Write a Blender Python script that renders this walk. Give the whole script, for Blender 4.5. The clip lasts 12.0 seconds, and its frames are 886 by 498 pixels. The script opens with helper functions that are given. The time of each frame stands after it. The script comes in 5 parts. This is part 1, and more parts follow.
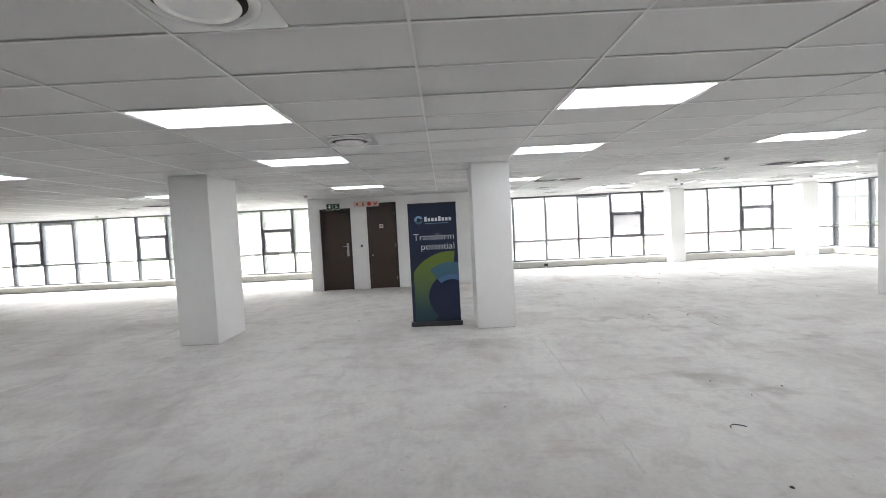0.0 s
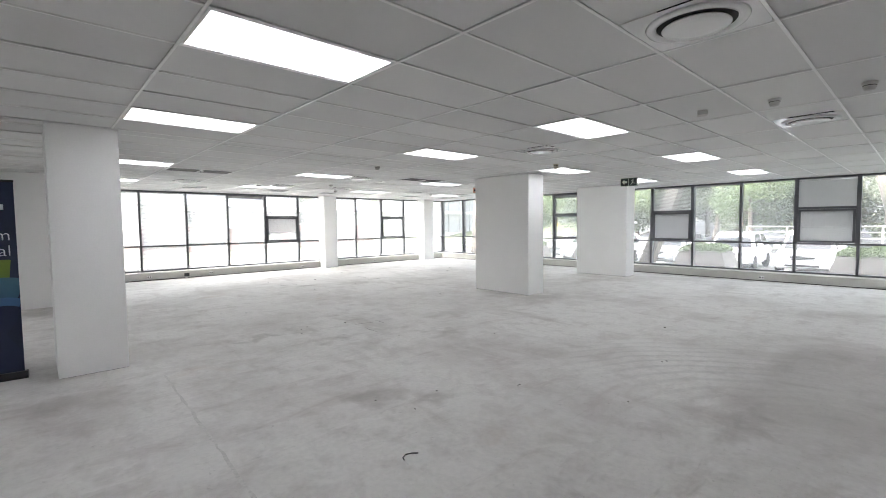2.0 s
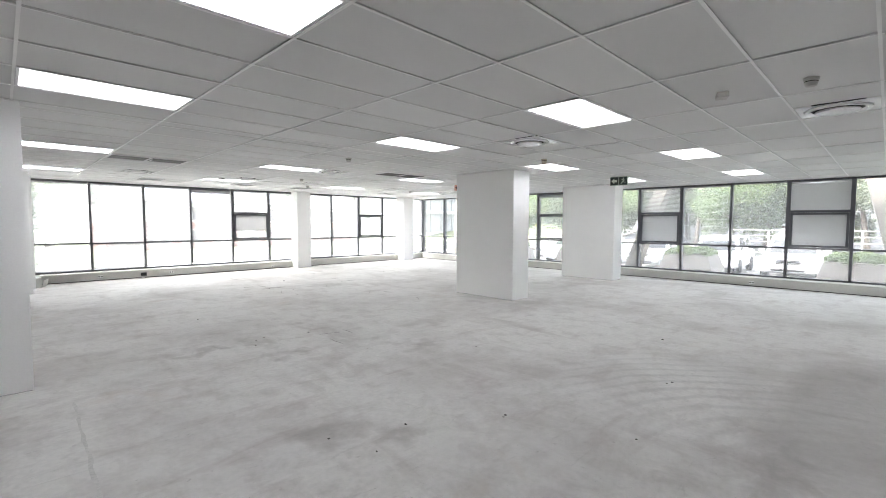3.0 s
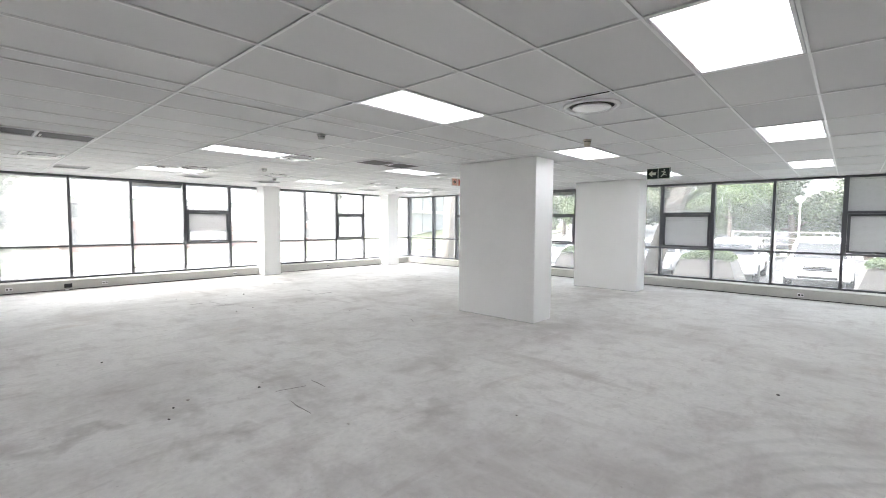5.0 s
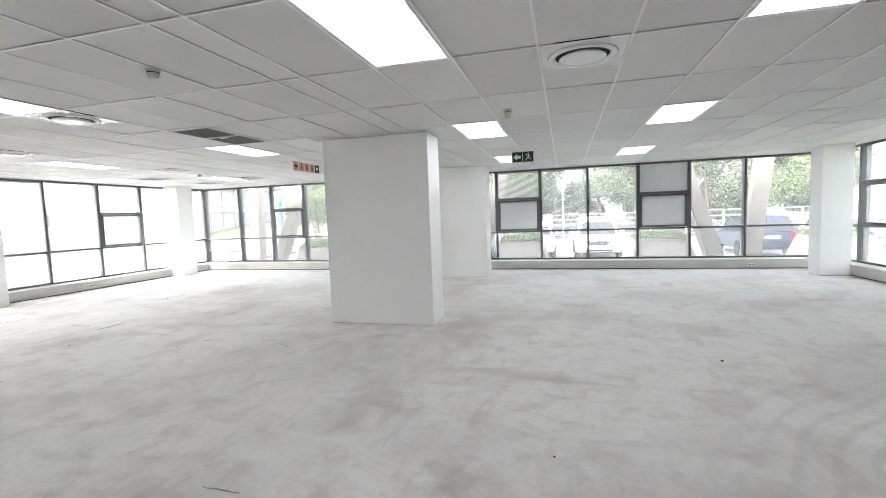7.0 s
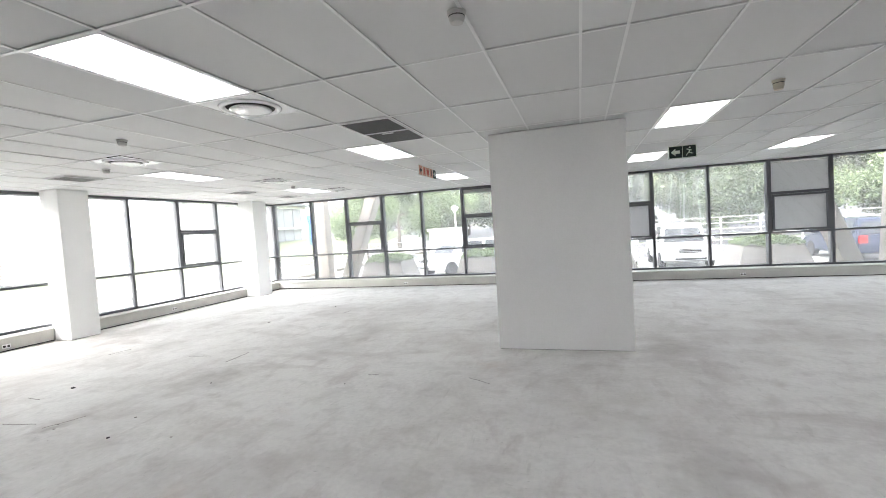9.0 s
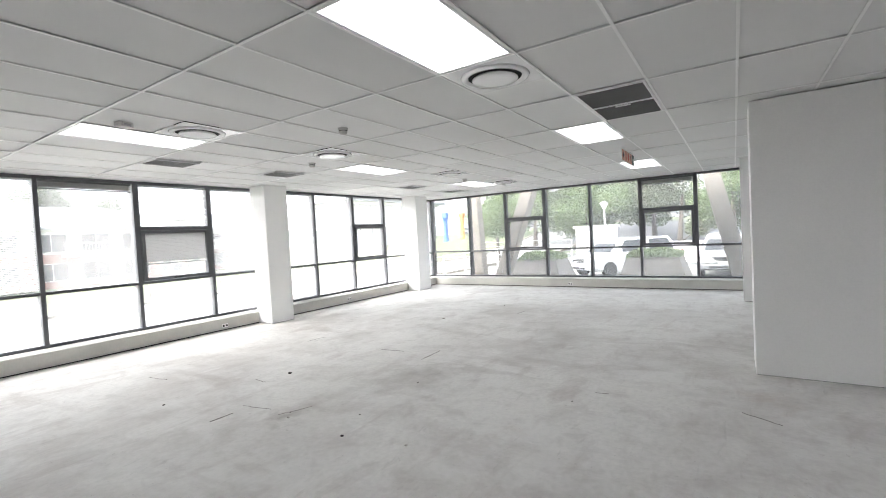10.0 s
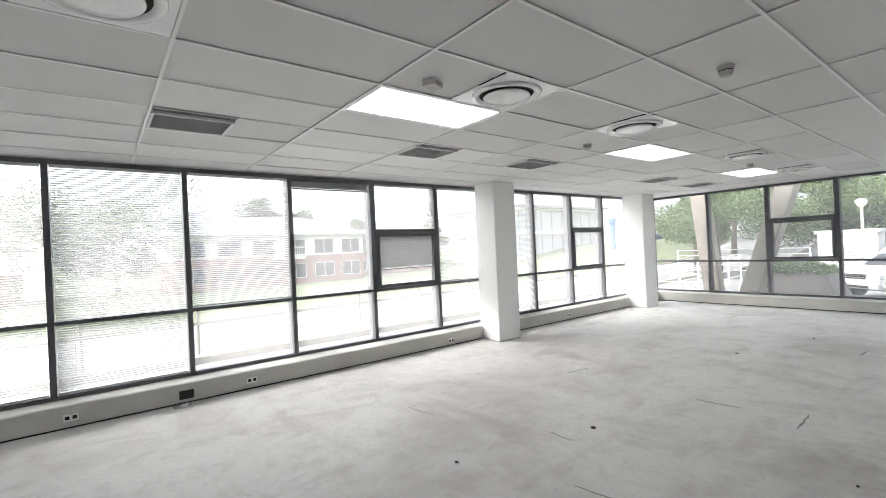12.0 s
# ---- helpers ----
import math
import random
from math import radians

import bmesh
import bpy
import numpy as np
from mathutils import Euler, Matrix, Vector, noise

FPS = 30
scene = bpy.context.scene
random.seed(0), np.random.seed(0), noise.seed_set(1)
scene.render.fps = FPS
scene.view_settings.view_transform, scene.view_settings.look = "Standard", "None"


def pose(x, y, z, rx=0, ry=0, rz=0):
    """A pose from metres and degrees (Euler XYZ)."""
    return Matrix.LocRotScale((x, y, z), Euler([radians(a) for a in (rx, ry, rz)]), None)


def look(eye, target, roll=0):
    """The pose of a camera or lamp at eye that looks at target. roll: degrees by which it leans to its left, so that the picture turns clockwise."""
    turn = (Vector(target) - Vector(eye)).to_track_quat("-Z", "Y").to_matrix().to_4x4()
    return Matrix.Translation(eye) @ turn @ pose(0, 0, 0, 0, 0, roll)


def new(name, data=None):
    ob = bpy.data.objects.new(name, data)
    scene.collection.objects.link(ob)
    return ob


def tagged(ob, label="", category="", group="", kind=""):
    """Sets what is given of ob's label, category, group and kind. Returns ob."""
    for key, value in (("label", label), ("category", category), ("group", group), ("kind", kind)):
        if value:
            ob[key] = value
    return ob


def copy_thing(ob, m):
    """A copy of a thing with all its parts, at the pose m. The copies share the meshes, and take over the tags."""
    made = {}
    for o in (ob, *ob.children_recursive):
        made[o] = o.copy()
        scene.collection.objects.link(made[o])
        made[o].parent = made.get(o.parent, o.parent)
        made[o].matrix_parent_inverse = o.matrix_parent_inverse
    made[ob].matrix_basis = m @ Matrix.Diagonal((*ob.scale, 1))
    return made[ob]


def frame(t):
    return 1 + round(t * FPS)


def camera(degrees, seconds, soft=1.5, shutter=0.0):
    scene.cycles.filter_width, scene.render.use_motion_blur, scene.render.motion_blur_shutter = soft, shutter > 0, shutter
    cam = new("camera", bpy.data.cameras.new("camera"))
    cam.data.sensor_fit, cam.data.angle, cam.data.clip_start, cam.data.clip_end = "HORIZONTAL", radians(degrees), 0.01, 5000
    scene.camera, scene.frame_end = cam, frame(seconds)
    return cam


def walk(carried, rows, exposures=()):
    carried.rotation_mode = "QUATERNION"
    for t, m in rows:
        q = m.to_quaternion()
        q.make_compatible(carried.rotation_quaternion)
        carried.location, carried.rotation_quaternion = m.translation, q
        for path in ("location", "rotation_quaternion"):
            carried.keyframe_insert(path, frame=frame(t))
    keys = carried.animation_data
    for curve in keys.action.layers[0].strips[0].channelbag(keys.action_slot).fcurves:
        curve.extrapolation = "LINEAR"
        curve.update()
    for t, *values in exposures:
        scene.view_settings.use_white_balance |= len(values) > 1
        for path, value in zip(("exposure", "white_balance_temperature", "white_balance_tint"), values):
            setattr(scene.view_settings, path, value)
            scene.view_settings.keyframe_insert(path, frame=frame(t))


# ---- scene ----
cam = camera(89.96, 12.0, soft=0.9)
PATH = [
    (0.0, (0.104, 0.075, 1.732), (0.096, 4.070, 1.545), -2.87),
    (0.5, (0.195, 0.315, 1.715), (1.233, 4.173, 1.512), -1.95),
    (1.0, (0.212, 0.622, 1.694), (1.909, 4.237, 1.471), -1.37),
    (1.5, (0.317, 0.895, 1.668), (2.547, 4.207, 1.429), -0.96),
    (2.0, (0.510, 1.152, 1.670), (3.208, 4.096, 1.442), -0.56),
    (2.5, (0.758, 1.424, 1.660), (3.799, 4.015, 1.461), -0.09),
    (3.0, (1.094, 1.670, 1.655), (3.910, 4.501, 1.423), 0.20),
    (3.2, (1.249, 1.802, 1.655), (3.948, 4.745, 1.422), 0.46),
    (4.8, (2.263, 3.271, 1.702), (4.993, 6.187, 1.482), 0.43),
    (5.0, (2.318, 3.437, 1.679), (5.262, 6.135, 1.447), 0.42),
    (5.5, (2.379, 3.899, 1.635), (5.788, 5.977, 1.380), -0.19),
    (6.0, (2.488, 4.392, 1.619), (6.185, 5.895, 1.344), -0.80),
    (6.5, (2.568, 4.915, 1.626), (6.375, 6.104, 1.314), -1.32),
    (6.7, (2.619, 5.112, 1.616), (6.445, 6.235, 1.297), -1.57),
    (8.3, (2.937, 7.013, 1.593), (6.811, 7.981, 1.361), -3.43),
    (8.5, (2.979, 7.241, 1.606), (6.841, 8.260, 1.394), -3.42),
    (9.0, (3.070, 7.859, 1.612), (6.885, 9.049, 1.438), -3.59),
    (9.5, (3.208, 8.472, 1.610), (6.900, 10.003, 1.463), -3.60),
    (10.0, (3.265, 9.092, 1.607), (6.604, 11.291, 1.481), -3.01),
    (10.5, (3.309, 9.689, 1.623), (6.023, 12.624, 1.509), -1.97),
    (11.0, (3.305, 10.327, 1.633), (5.274, 13.807, 1.524), -0.87),
    (11.5, (3.254, 10.920, 1.658), (4.805, 14.606, 1.568), -1.29),
    (12.0, (3.296, 11.381, 1.649), (5.752, 14.538, 1.653), -2.63),
]
EXPOSURES = [(t, stops, 6150, 13) for t, stops in ((0.0, 5.75), (0.5, 5.65), (1.5, 5.45), (2.0, 5.35), (3.0, 5.45), (5.5, 5.45), (6.5, 5.55), (8.5, 5.3), (9.5, 5.4), (10.0, 5.05), (10.5, 4.65), (11.0, 4.35), (11.5, 4.5), (12.0, 4.5))]
walk(cam, [(t, look(eye, target, roll)) for t, eye, target, roll in PATH], EXPOSURES)

# ---- light: a bright overcast sky and a soft, weak sun ----
world = bpy.data.worlds.new("overcast_sky")
scene.world = world
world.use_nodes = True
wn = world.node_tree
wn.nodes.clear()
sky = wn.nodes.new("ShaderNodeTexSky")
sky.sky_type = "NISHITA"
sky.sun_disc = False
sky.sun_elevation = radians(40)
sky.sun_rotation = radians(-58)
sky.air_density, sky.dust_density, sky.ozone_density = 1.3, 8.0, 1.0
pale = wn.nodes.new("ShaderNodeHueSaturation")
pale.inputs["Saturation"].default_value = 0.35
wbg = wn.nodes.new("ShaderNodeBackground")
wbg.inputs["Strength"].default_value = 0.05
wout = wn.nodes.new("ShaderNodeOutputWorld")
wn.links.new(sky.outputs[0], pale.inputs["Color"])
veil = wn.nodes.new("ShaderNodeMix")            # an even cloud layer over the sky
veil.data_type = "RGBA"
veil.inputs[0].default_value = 0.35
veil.inputs[7].default_value = (5.0, 5.0, 5.1, 1)
wn.links.new(pale.outputs[0], veil.inputs[6])
wn.links.new(veil.outputs[2], wbg.inputs["Color"])
wn.links.new(wbg.outputs[0], wout.inputs["Surface"])

sun_data = bpy.data.lights.new("sun", "SUN")
sun_data.energy, sun_data.angle, sun_data.color = 0.17, radians(60), (1.0, 0.97, 0.92)
sun = new("sun", sun_data)
sun.matrix_world = look((-65.0, 40.6, 64.3), (0, 0, 0))


# ---- materials ----
def material(name, color, rough=0.6, metal=0.0, grain=0.0, grain_scale=40.0, stain=0.0, stain_scale=1.2, bump=0.0, bump_scale=120.0,
             stain_color=None, spec=0.5, vary=0.0):
    """A surface with two scales of variation: grain and stains, with a fine relief; vary: how far each object's value differs."""
    m = bpy.data.materials.new(name)
    m.use_nodes = True
    t = m.node_tree
    b = t.nodes["Principled BSDF"]
    b.inputs["Roughness"].default_value, b.inputs["Metallic"].default_value = rough, metal
    b.inputs["Specular IOR Level"].default_value = spec
    co = t.nodes.new("ShaderNodeTexCoord")
    last = None
    rgb = t.nodes.new("ShaderNodeRGB")
    rgb.outputs[0].default_value = (*color, 1)
    last = rgb.outputs[0]

    def blend(fac, dark, source):
        mix = t.nodes.new("ShaderNodeMix")
        mix.data_type, mix.blend_type = "RGBA", "MIX"
        t.links.new(fac, mix.inputs[0])
        t.links.new(source, mix.inputs[6])
        mix.inputs[7].default_value = (*dark, 1)
        return mix.outputs[2]

    def noise_fac(scale, detail, low, high, most):
        n = t.nodes.new("ShaderNodeTexNoise")
        n.inputs["Scale"].default_value, n.inputs["Detail"].default_value = scale, detail
        t.links.new(co.outputs["Object"], n.inputs["Vector"])
        r = t.nodes.new("ShaderNodeMapRange")
        r.inputs[1].default_value, r.inputs[2].default_value, r.inputs[3].default_value, r.inputs[4].default_value = low, high, 0.0, most
        t.links.new(n.outputs[0], r.inputs[0])
        return r.outputs[0]

    if stain:
        last = blend(noise_fac(stain_scale, 6, 0.42, 0.72, stain), stain_color or [c * 0.55 for c in color], last)
    if grain:
        last = blend(noise_fac(grain_scale, 3, 0.4, 0.75, grain), [c * 0.5 for c in color], last)
    if vary:
        info = t.nodes.new("ShaderNodeObjectInfo")
        hsv = t.nodes.new("ShaderNodeHueSaturation")
        r = t.nodes.new("ShaderNodeMapRange")
        r.inputs[3].default_value, r.inputs[4].default_value = 1 - vary, 1 + vary
        t.links.new(info.outputs["Random"], r.inputs[0])
        t.links.new(r.outputs[0], hsv.inputs["Value"])
        t.links.new(last, hsv.inputs["Color"])
        last = hsv.outputs[0]
    t.links.new(last, b.inputs["Base Color"])
    if bump:
        n = t.nodes.new("ShaderNodeTexNoise")
        n.inputs["Scale"].default_value, n.inputs["Detail"].default_value = bump_scale, 4
        t.links.new(co.outputs["Object"], n.inputs["Vector"])
        bp = t.nodes.new("ShaderNodeBump")
        bp.inputs["Strength"].default_value, bp.inputs["Distance"].default_value = bump, 0.004
        t.links.new(n.outputs[0], bp.inputs["Height"])
        t.links.new(bp.outputs[0], b.inputs["Normal"])
    return m


def concrete_floor():
    """Bare screed: pale trowelled base, darker damp-looking patches, long scrapes and fine grit."""
    m = material("bare_concrete_screed", (0.70, 0.685, 0.655), 0.82, grain=0.2, grain_scale=22, bump=0.25, bump_scale=35, spec=0.35)
    t = m.node_tree
    b = t.nodes["Principled BSDF"]
    co = next(n for n in t.nodes if n.bl_idname == "ShaderNodeTexCoord")
    source = b.inputs["Base Color"].links[0].from_socket

    def layer(source, scale, stretch, turn, detail, low, high, most, colour, rough_dist=0.0):
        mp = t.nodes.new("ShaderNodeMapping")
        mp.inputs["Scale"].default_value, mp.inputs["Rotation"].default_value = stretch, (0, 0, radians(turn))
        n = t.nodes.new("ShaderNodeTexNoise")
        n.inputs["Scale"].default_value, n.inputs["Detail"].default_value, n.inputs["Distortion"].default_value = scale, detail, rough_dist
        n.inputs["Roughness"].default_value = 0.62
        r = t.nodes.new("ShaderNodeMapRange")
        r.inputs[1].default_value, r.inputs[2].default_value, r.inputs[3].default_value, r.inputs[4].default_value = low, high, 0.0, most
        mix = t.nodes.new("ShaderNodeMix")
        mix.data_type = "RGBA"
        mix.inputs[7].default_value = (*colour, 1)
        t.links.new(co.outputs["Object"], mp.inputs[0])
        t.links.new(mp.outputs[0], n.inputs["Vector"])
        t.links.new(n.outputs[0], r.inputs[0])
        t.links.new(r.outputs[0], mix.inputs[0])
        t.links.new(source, mix.inputs[6])
        return mix.outputs[2]

    source = layer(source, 0.5, (1, 1, 1), 20, 7, 0.45, 0.66, 0.6, (0.42, 0.395, 0.37), 0.5)
    source = layer(source, 1.3, (1, 0.55, 1), -25, 8, 0.50, 0.66, 0.5, (0.70, 0.69, 0.665), 0.6)
    source = layer(source, 1.9, (0.5, 1.5, 1), 33, 9, 0.55, 0.78, 0.5, (0.33, 0.27, 0.255), 0.5)
    source = layer(source, 1.1, (1.6, 0.5, 1), -8, 9, 0.57, 0.76, 0.5, (0.32, 0.28, 0.26), 0.4)
    source = layer(source, 9.0, (1, 1, 1), 0, 6, 0.65, 0.76, 0.4, (0.24, 0.21, 0.20), 0.4)
    source = layer(source, 40.0, (1, 1, 1), 0, 3, 0.68, 0.76, 0.5, (0.25, 0.24, 0.23))
    source = layer(source, 3.2, (1, 1, 1), 10, 9, 0.50, 0.70, 0.4, (0.40, 0.37, 0.35), 0.3)
    source = layer(source, 5.0, (1, 0.6, 1), 40, 11, 0.50, 0.68, 0.24, (0.41, 0.39, 0.365), 0.8)
    source = layer(source, 2.2, (0.6, 1.2, 1), -50, 9, 0.54, 0.68, 0.2, (0.72, 0.71, 0.685), 0.9)
    source = layer(source, 7.5, (0.35, 1.6, 1), 15, 9, 0.62, 0.70, 0.2, (0.29, 0.27, 0.255), 0.6)
    source = layer(source, 21.0, (1, 1, 1), 0, 6, 0.66, 0.72, 0.35, (0.25, 0.235, 0.22), 0.3)
    source = layer(source, 0.8, (1, 1, 1), 70, 5, 0.62, 0.74, 0.3, (0.50, 0.41, 0.34), 0.5)

    def node(kind, **values):
        n = t.nodes.new("ShaderNode" + kind)
        for k, v in values.items():
            n.inputs[int(k[1:])].default_value = v
        return n

    def times(a, b2):
        n = node("Math")
        n.operation = "MULTIPLY"
        t.links.new(a, n.inputs[0])
        t.links.new(b2, n.inputs[1])
        return n.outputs[0]

    def ramp(value, low, high, most=1.0):
        r = node("MapRange", i1=low, i2=high, i3=0.0, i4=most)
        t.links.new(value, r.inputs[0])
        return r.outputs[0]

    def shade(source, fac, colour):
        mix = t.nodes.new("ShaderNodeMix")
        mix.data_type = "RGBA"
        mix.inputs[7].default_value = (*colour, 1)
        t.links.new(fac, mix.inputs[0])
        t.links.new(source, mix.inputs[6])
        return mix.outputs[2]

    # swept trowel arcs round one spot
    mp = t.nodes.new("ShaderNodeMapping")
    mp.inputs["Location"].default_value = (-4.3, -1.2, 0)
    wave = t.nodes.new("ShaderNodeTexWave")
    wave.wave_type, wave.rings_direction = "RINGS", "Z"
    wave.inputs["Scale"].default_value, wave.inputs["Distortion"].default_value, wave.inputs["Detail"].default_value, wave.inputs["Detail Scale"].default_value = 1.5, 6.0, 3.0, 0.5
    far = t.nodes.new("ShaderNodeVectorMath")
    far.operation = "DISTANCE"
    far.inputs[1].default_value = (6.0, 3.1, 0)
    t.links.new(co.outputs["Object"], mp.inputs[0])
    t.links.new(mp.outputs[0], wave.inputs["Vector"])
    t.links.new(co.outputs["Object"], far.inputs[0])
    source = shade(source, times(ramp(wave.outputs["Fac"], 0.55, 0.98), ramp(far.outputs["Value"], 1.7, 0.4, 0.22)), (0.25, 0.24, 0.23))
    # a squarish area where a darker coat was left
    xyz = t.nodes.new("ShaderNodeSeparateXYZ")
    t.links.new(co.outputs["Object"], xyz.inputs[0])
    patch = times(times(ramp(xyz.outputs[1], 2.42, 2.22), ramp(xyz.outputs[0], 4.3, 5.4)), ramp(xyz.outputs[0], 8.3, 7.6, 0.45))
    source = shade(source, patch, (0.34, 0.325, 0.30))
    # old damp and glue stains, ragged at the edge
    ragged = t.nodes.new("ShaderNodeTexNoise")
    ragged.inputs["Scale"].default_value, ragged.inputs["Detail"].default_value = 3.4, 12
    shift = t.nodes.new("ShaderNodeVectorMath")
    shift.operation = "MULTIPLY_ADD"
    shift.inputs[1].default_value = (1.1, 1.1, 0)
    t.links.new(co.outputs["Object"], ragged.inputs["Vector"])
    t.links.new(ragged.outputs["Color"], shift.inputs[0])
    t.links.new(co.outputs["Object"], shift.inputs[2])
    for x, y, rx, ry, most in ((0.5, 6.62, 0.55, 0.25, 0.5), (5.08, 6.05, 0.24, 0.2, 0.55), (2.84, 4.72, 0.22, 0.18, 0.5), (3.25, 4.3, 0.24, 0.16, 0.5), (3.6, 7.75, 0.12, 0.5, 0.35), (3.66, 6.95, 0.2, 0.14, 0.55), (2.85, 7.8, 0.36, 0.12, 0.5),
                               (13.1, 4.45, 0.6, 0.35, 0.4), (8.9, 6.95, 0.7, 0.3, 0.45), (9.6, 16.2, 0.9, 0.35, 0.35), (7.3, 12.2, 0.4, 0.3, 0.5), (9.4, 11.3, 0.9, 0.4, 0.35),
                               (5.83, 12.62, 0.16, 0.14, 0.6), (4.7, 2.05, 0.4, 0.14, 0.5), (4.4, 6.9, 0.3, 0.3, 0.4), (6.1, 7.2, 0.4, 0.25, 0.4), (8.6, 14.4, 0.5, 0.4, 0.4)):
        spot = t.nodes.new("ShaderNodeMapping")
        spot.inputs["Location"].default_value = (-(x + 0.55) / rx, -(y + 0.55) / ry, 0)
        spot.inputs["Scale"].default_value = (1 / rx, 1 / ry, 0)
        size = t.nodes.new("ShaderNodeVectorMath")
        size.operation = "LENGTH"
        t.links.new(shift.outputs[0], spot.inputs[0])
        t.links.new(spot.outputs[0], size.inputs[0])
        source = shade(source, ramp(size.outputs["Value"], 1.5, 0.2, most), (0.31, 0.29, 0.265))
    t.links.new(source, b.inputs["Base Color"])
    return m


def glass_mat():
    """Thin clear window glass: a sheet that lets light pass and mirrors a little at grazing angles."""
    m = bpy.data.materials.new("window_glass")
    m.use_nodes = True
    t = m.node_tree
    t.nodes.clear()
    out = t.nodes.new("ShaderNodeOutputMaterial")
    clear, gloss, mix, edge, fres = (t.nodes.new("ShaderNode" + n) for n in ("BsdfTransparent", "BsdfGlossy", "MixShader", "LayerWeight", "Math"))
    clear.inputs[0].default_value = (0.735, 0.745, 0.737, 1)    # lightly tinted
    gloss.inputs["Roughness"].default_value = 0.02
    edge.inputs["Blend"].default_value = 0.5
    fres.operation = "POWER"
    fres.inputs[1].default_value = 5.0
    t.links.new(edge.outputs["Facing"], fres.inputs[0])
    t.links.new(fres.outputs[0], mix.inputs[0])
    haze, film = t.nodes.new("ShaderNodeBsdfTranslucent"), t.nodes.new("ShaderNodeMixShader")
    haze.inputs[0].default_value = (0.9, 0.9, 0.88, 1)
    film.inputs[0].default_value = 0.085    # pale haze put into the glass to wash out the view
    t.links.new(clear.outputs[0], film.inputs[1])
    t.links.new(haze.outputs[0], film.inputs[2])
    t.links.new(film.outputs[0], mix.inputs[1])
    t.links.new(gloss.outputs[0], mix.inputs[2])
    t.links.new(mix.outputs[0], out.inputs["Surface"])
    return m


CONCRETE = concrete_floor()
GLASS = glass_mat()
WALL = material("white_painted_plaster", (0.90, 0.90, 0.885), 0.7, stain=0.10, stain_scale=0.9, grain=0.06, grain_scale=60, bump=0.12, bump_scale=90)
TILE = material("mineral_ceiling_tile", (0.80, 0.80, 0.785), 0.9, stain=0.12, stain_scale=0.35, grain=0.12, grain_scale=300, bump=0.3, bump_scale=350, spec=0.2)
TEE = material("white_enamelled_steel_tee", (0.92, 0.92, 0.90), 0.28, grain=0.05, grain_scale=15)
TILE_TREE = TILE.node_tree                     # each tile a little lighter or darker than the next
tile_geo, tile_range, tile_tone = (TILE_TREE.nodes.new("ShaderNode" + n) for n in ("NewGeometry", "MapRange", "HueSaturation"))
tile_range.inputs[3].default_value, tile_range.inputs[4].default_value = 0.94, 1.05
TILE_TREE.links.new(tile_geo.outputs["Random Per Island"], tile_range.inputs[0])
TILE_TREE.links.new(tile_range.outputs[0], tile_tone.inputs["Value"])
TILE_TREE.links.new(TILE_TREE.nodes["Principled BSDF"].inputs["Base Color"].links[0].from_socket, tile_tone.inputs["Color"])
TILE_TREE.links.new(tile_tone.outputs[0], TILE_TREE.nodes["Principled BSDF"].inputs["Base Color"])
OPAL = material("opal_acrylic_diffuser", (0.90, 0.90, 0.90), 0.55, grain=0.03, grain_scale=8)
OPAL.node_tree.nodes["Principled BSDF"].inputs["Emission Color"].default_value = (1.0, 1.0, 1.0, 1)
OPAL.node_tree.nodes["Principled BSDF"].inputs["Emission Strength"].default_value = 0.14    # glow added to brighten the room; the panels themselves look switched off
GLOSS_WHITE = material("white_gloss_enamel", (0.90, 0.90, 0.89), 0.18, grain=0.06, grain_scale=9, spec=0.6)
WHITE_METAL = material("white_powder_coated_metal", (0.82, 0.82, 0.81), 0.4, grain=0.05, grain_scale=20)
DETECTOR = material("aged_grey_white_plastic", (0.58, 0.57, 0.54), 0.5, grain=0.1, grain_scale=20)
MESH_GREY = material("pale_grey_mesh", (0.50, 0.50, 0.49), 0.6, grain=0.25, grain_scale=160)
GREY_METAL = material("grey_metal_grille", (0.36, 0.36, 0.35), 0.5, metal=0.3, grain=0.1, grain_scale=30)
# near-black that puts the shade of gaps and recesses into colour; also socket outlets
DARK = material("near_black_shade_and_openings", (0.03, 0.03, 0.03), 0.9)
ALU = material("charcoal_anodised_aluminium", (0.11, 0.113, 0.12), 0.42, metal=0.25, grain=0.15, grain_scale=25, bump=0.05)
GASKET = material("black_rubber_gasket", (0.02, 0.02, 0.02), 0.7)
DUCT = material("cream_painted_skirting_duct", (0.56, 0.55, 0.51), 0.55, stain=0.25, stain_scale=2.0, grain=0.12, grain_scale=35, bump=0.08)
BLIND = material("pale_grey_aluminium_slat", (0.62, 0.62, 0.62), 0.45, metal=0.1, grain=0.05)
DOOR = material("dark_brown_wood_veneer", (0.058, 0.034, 0.025), 0.45, stain=0.3, stain_scale=3, grain=0.4, grain_scale=60, bump=0.1)
DOORFRAME = material("dark_stained_door_frame", (0.04, 0.028, 0.022), 0.5, grain=0.2, grain_scale=40)
CHROME = material("brushed_steel", (0.55, 0.55, 0.54), 0.3, metal=1.0, grain=0.1, grain_scale=80)


# ---- mesh helpers ----
BOX_FACES = ((0, 3, 2, 1), (4, 5, 6, 7), (0, 1, 5, 4), (1, 2, 6, 5), (2, 3, 7, 6), (3, 0, 4, 7))


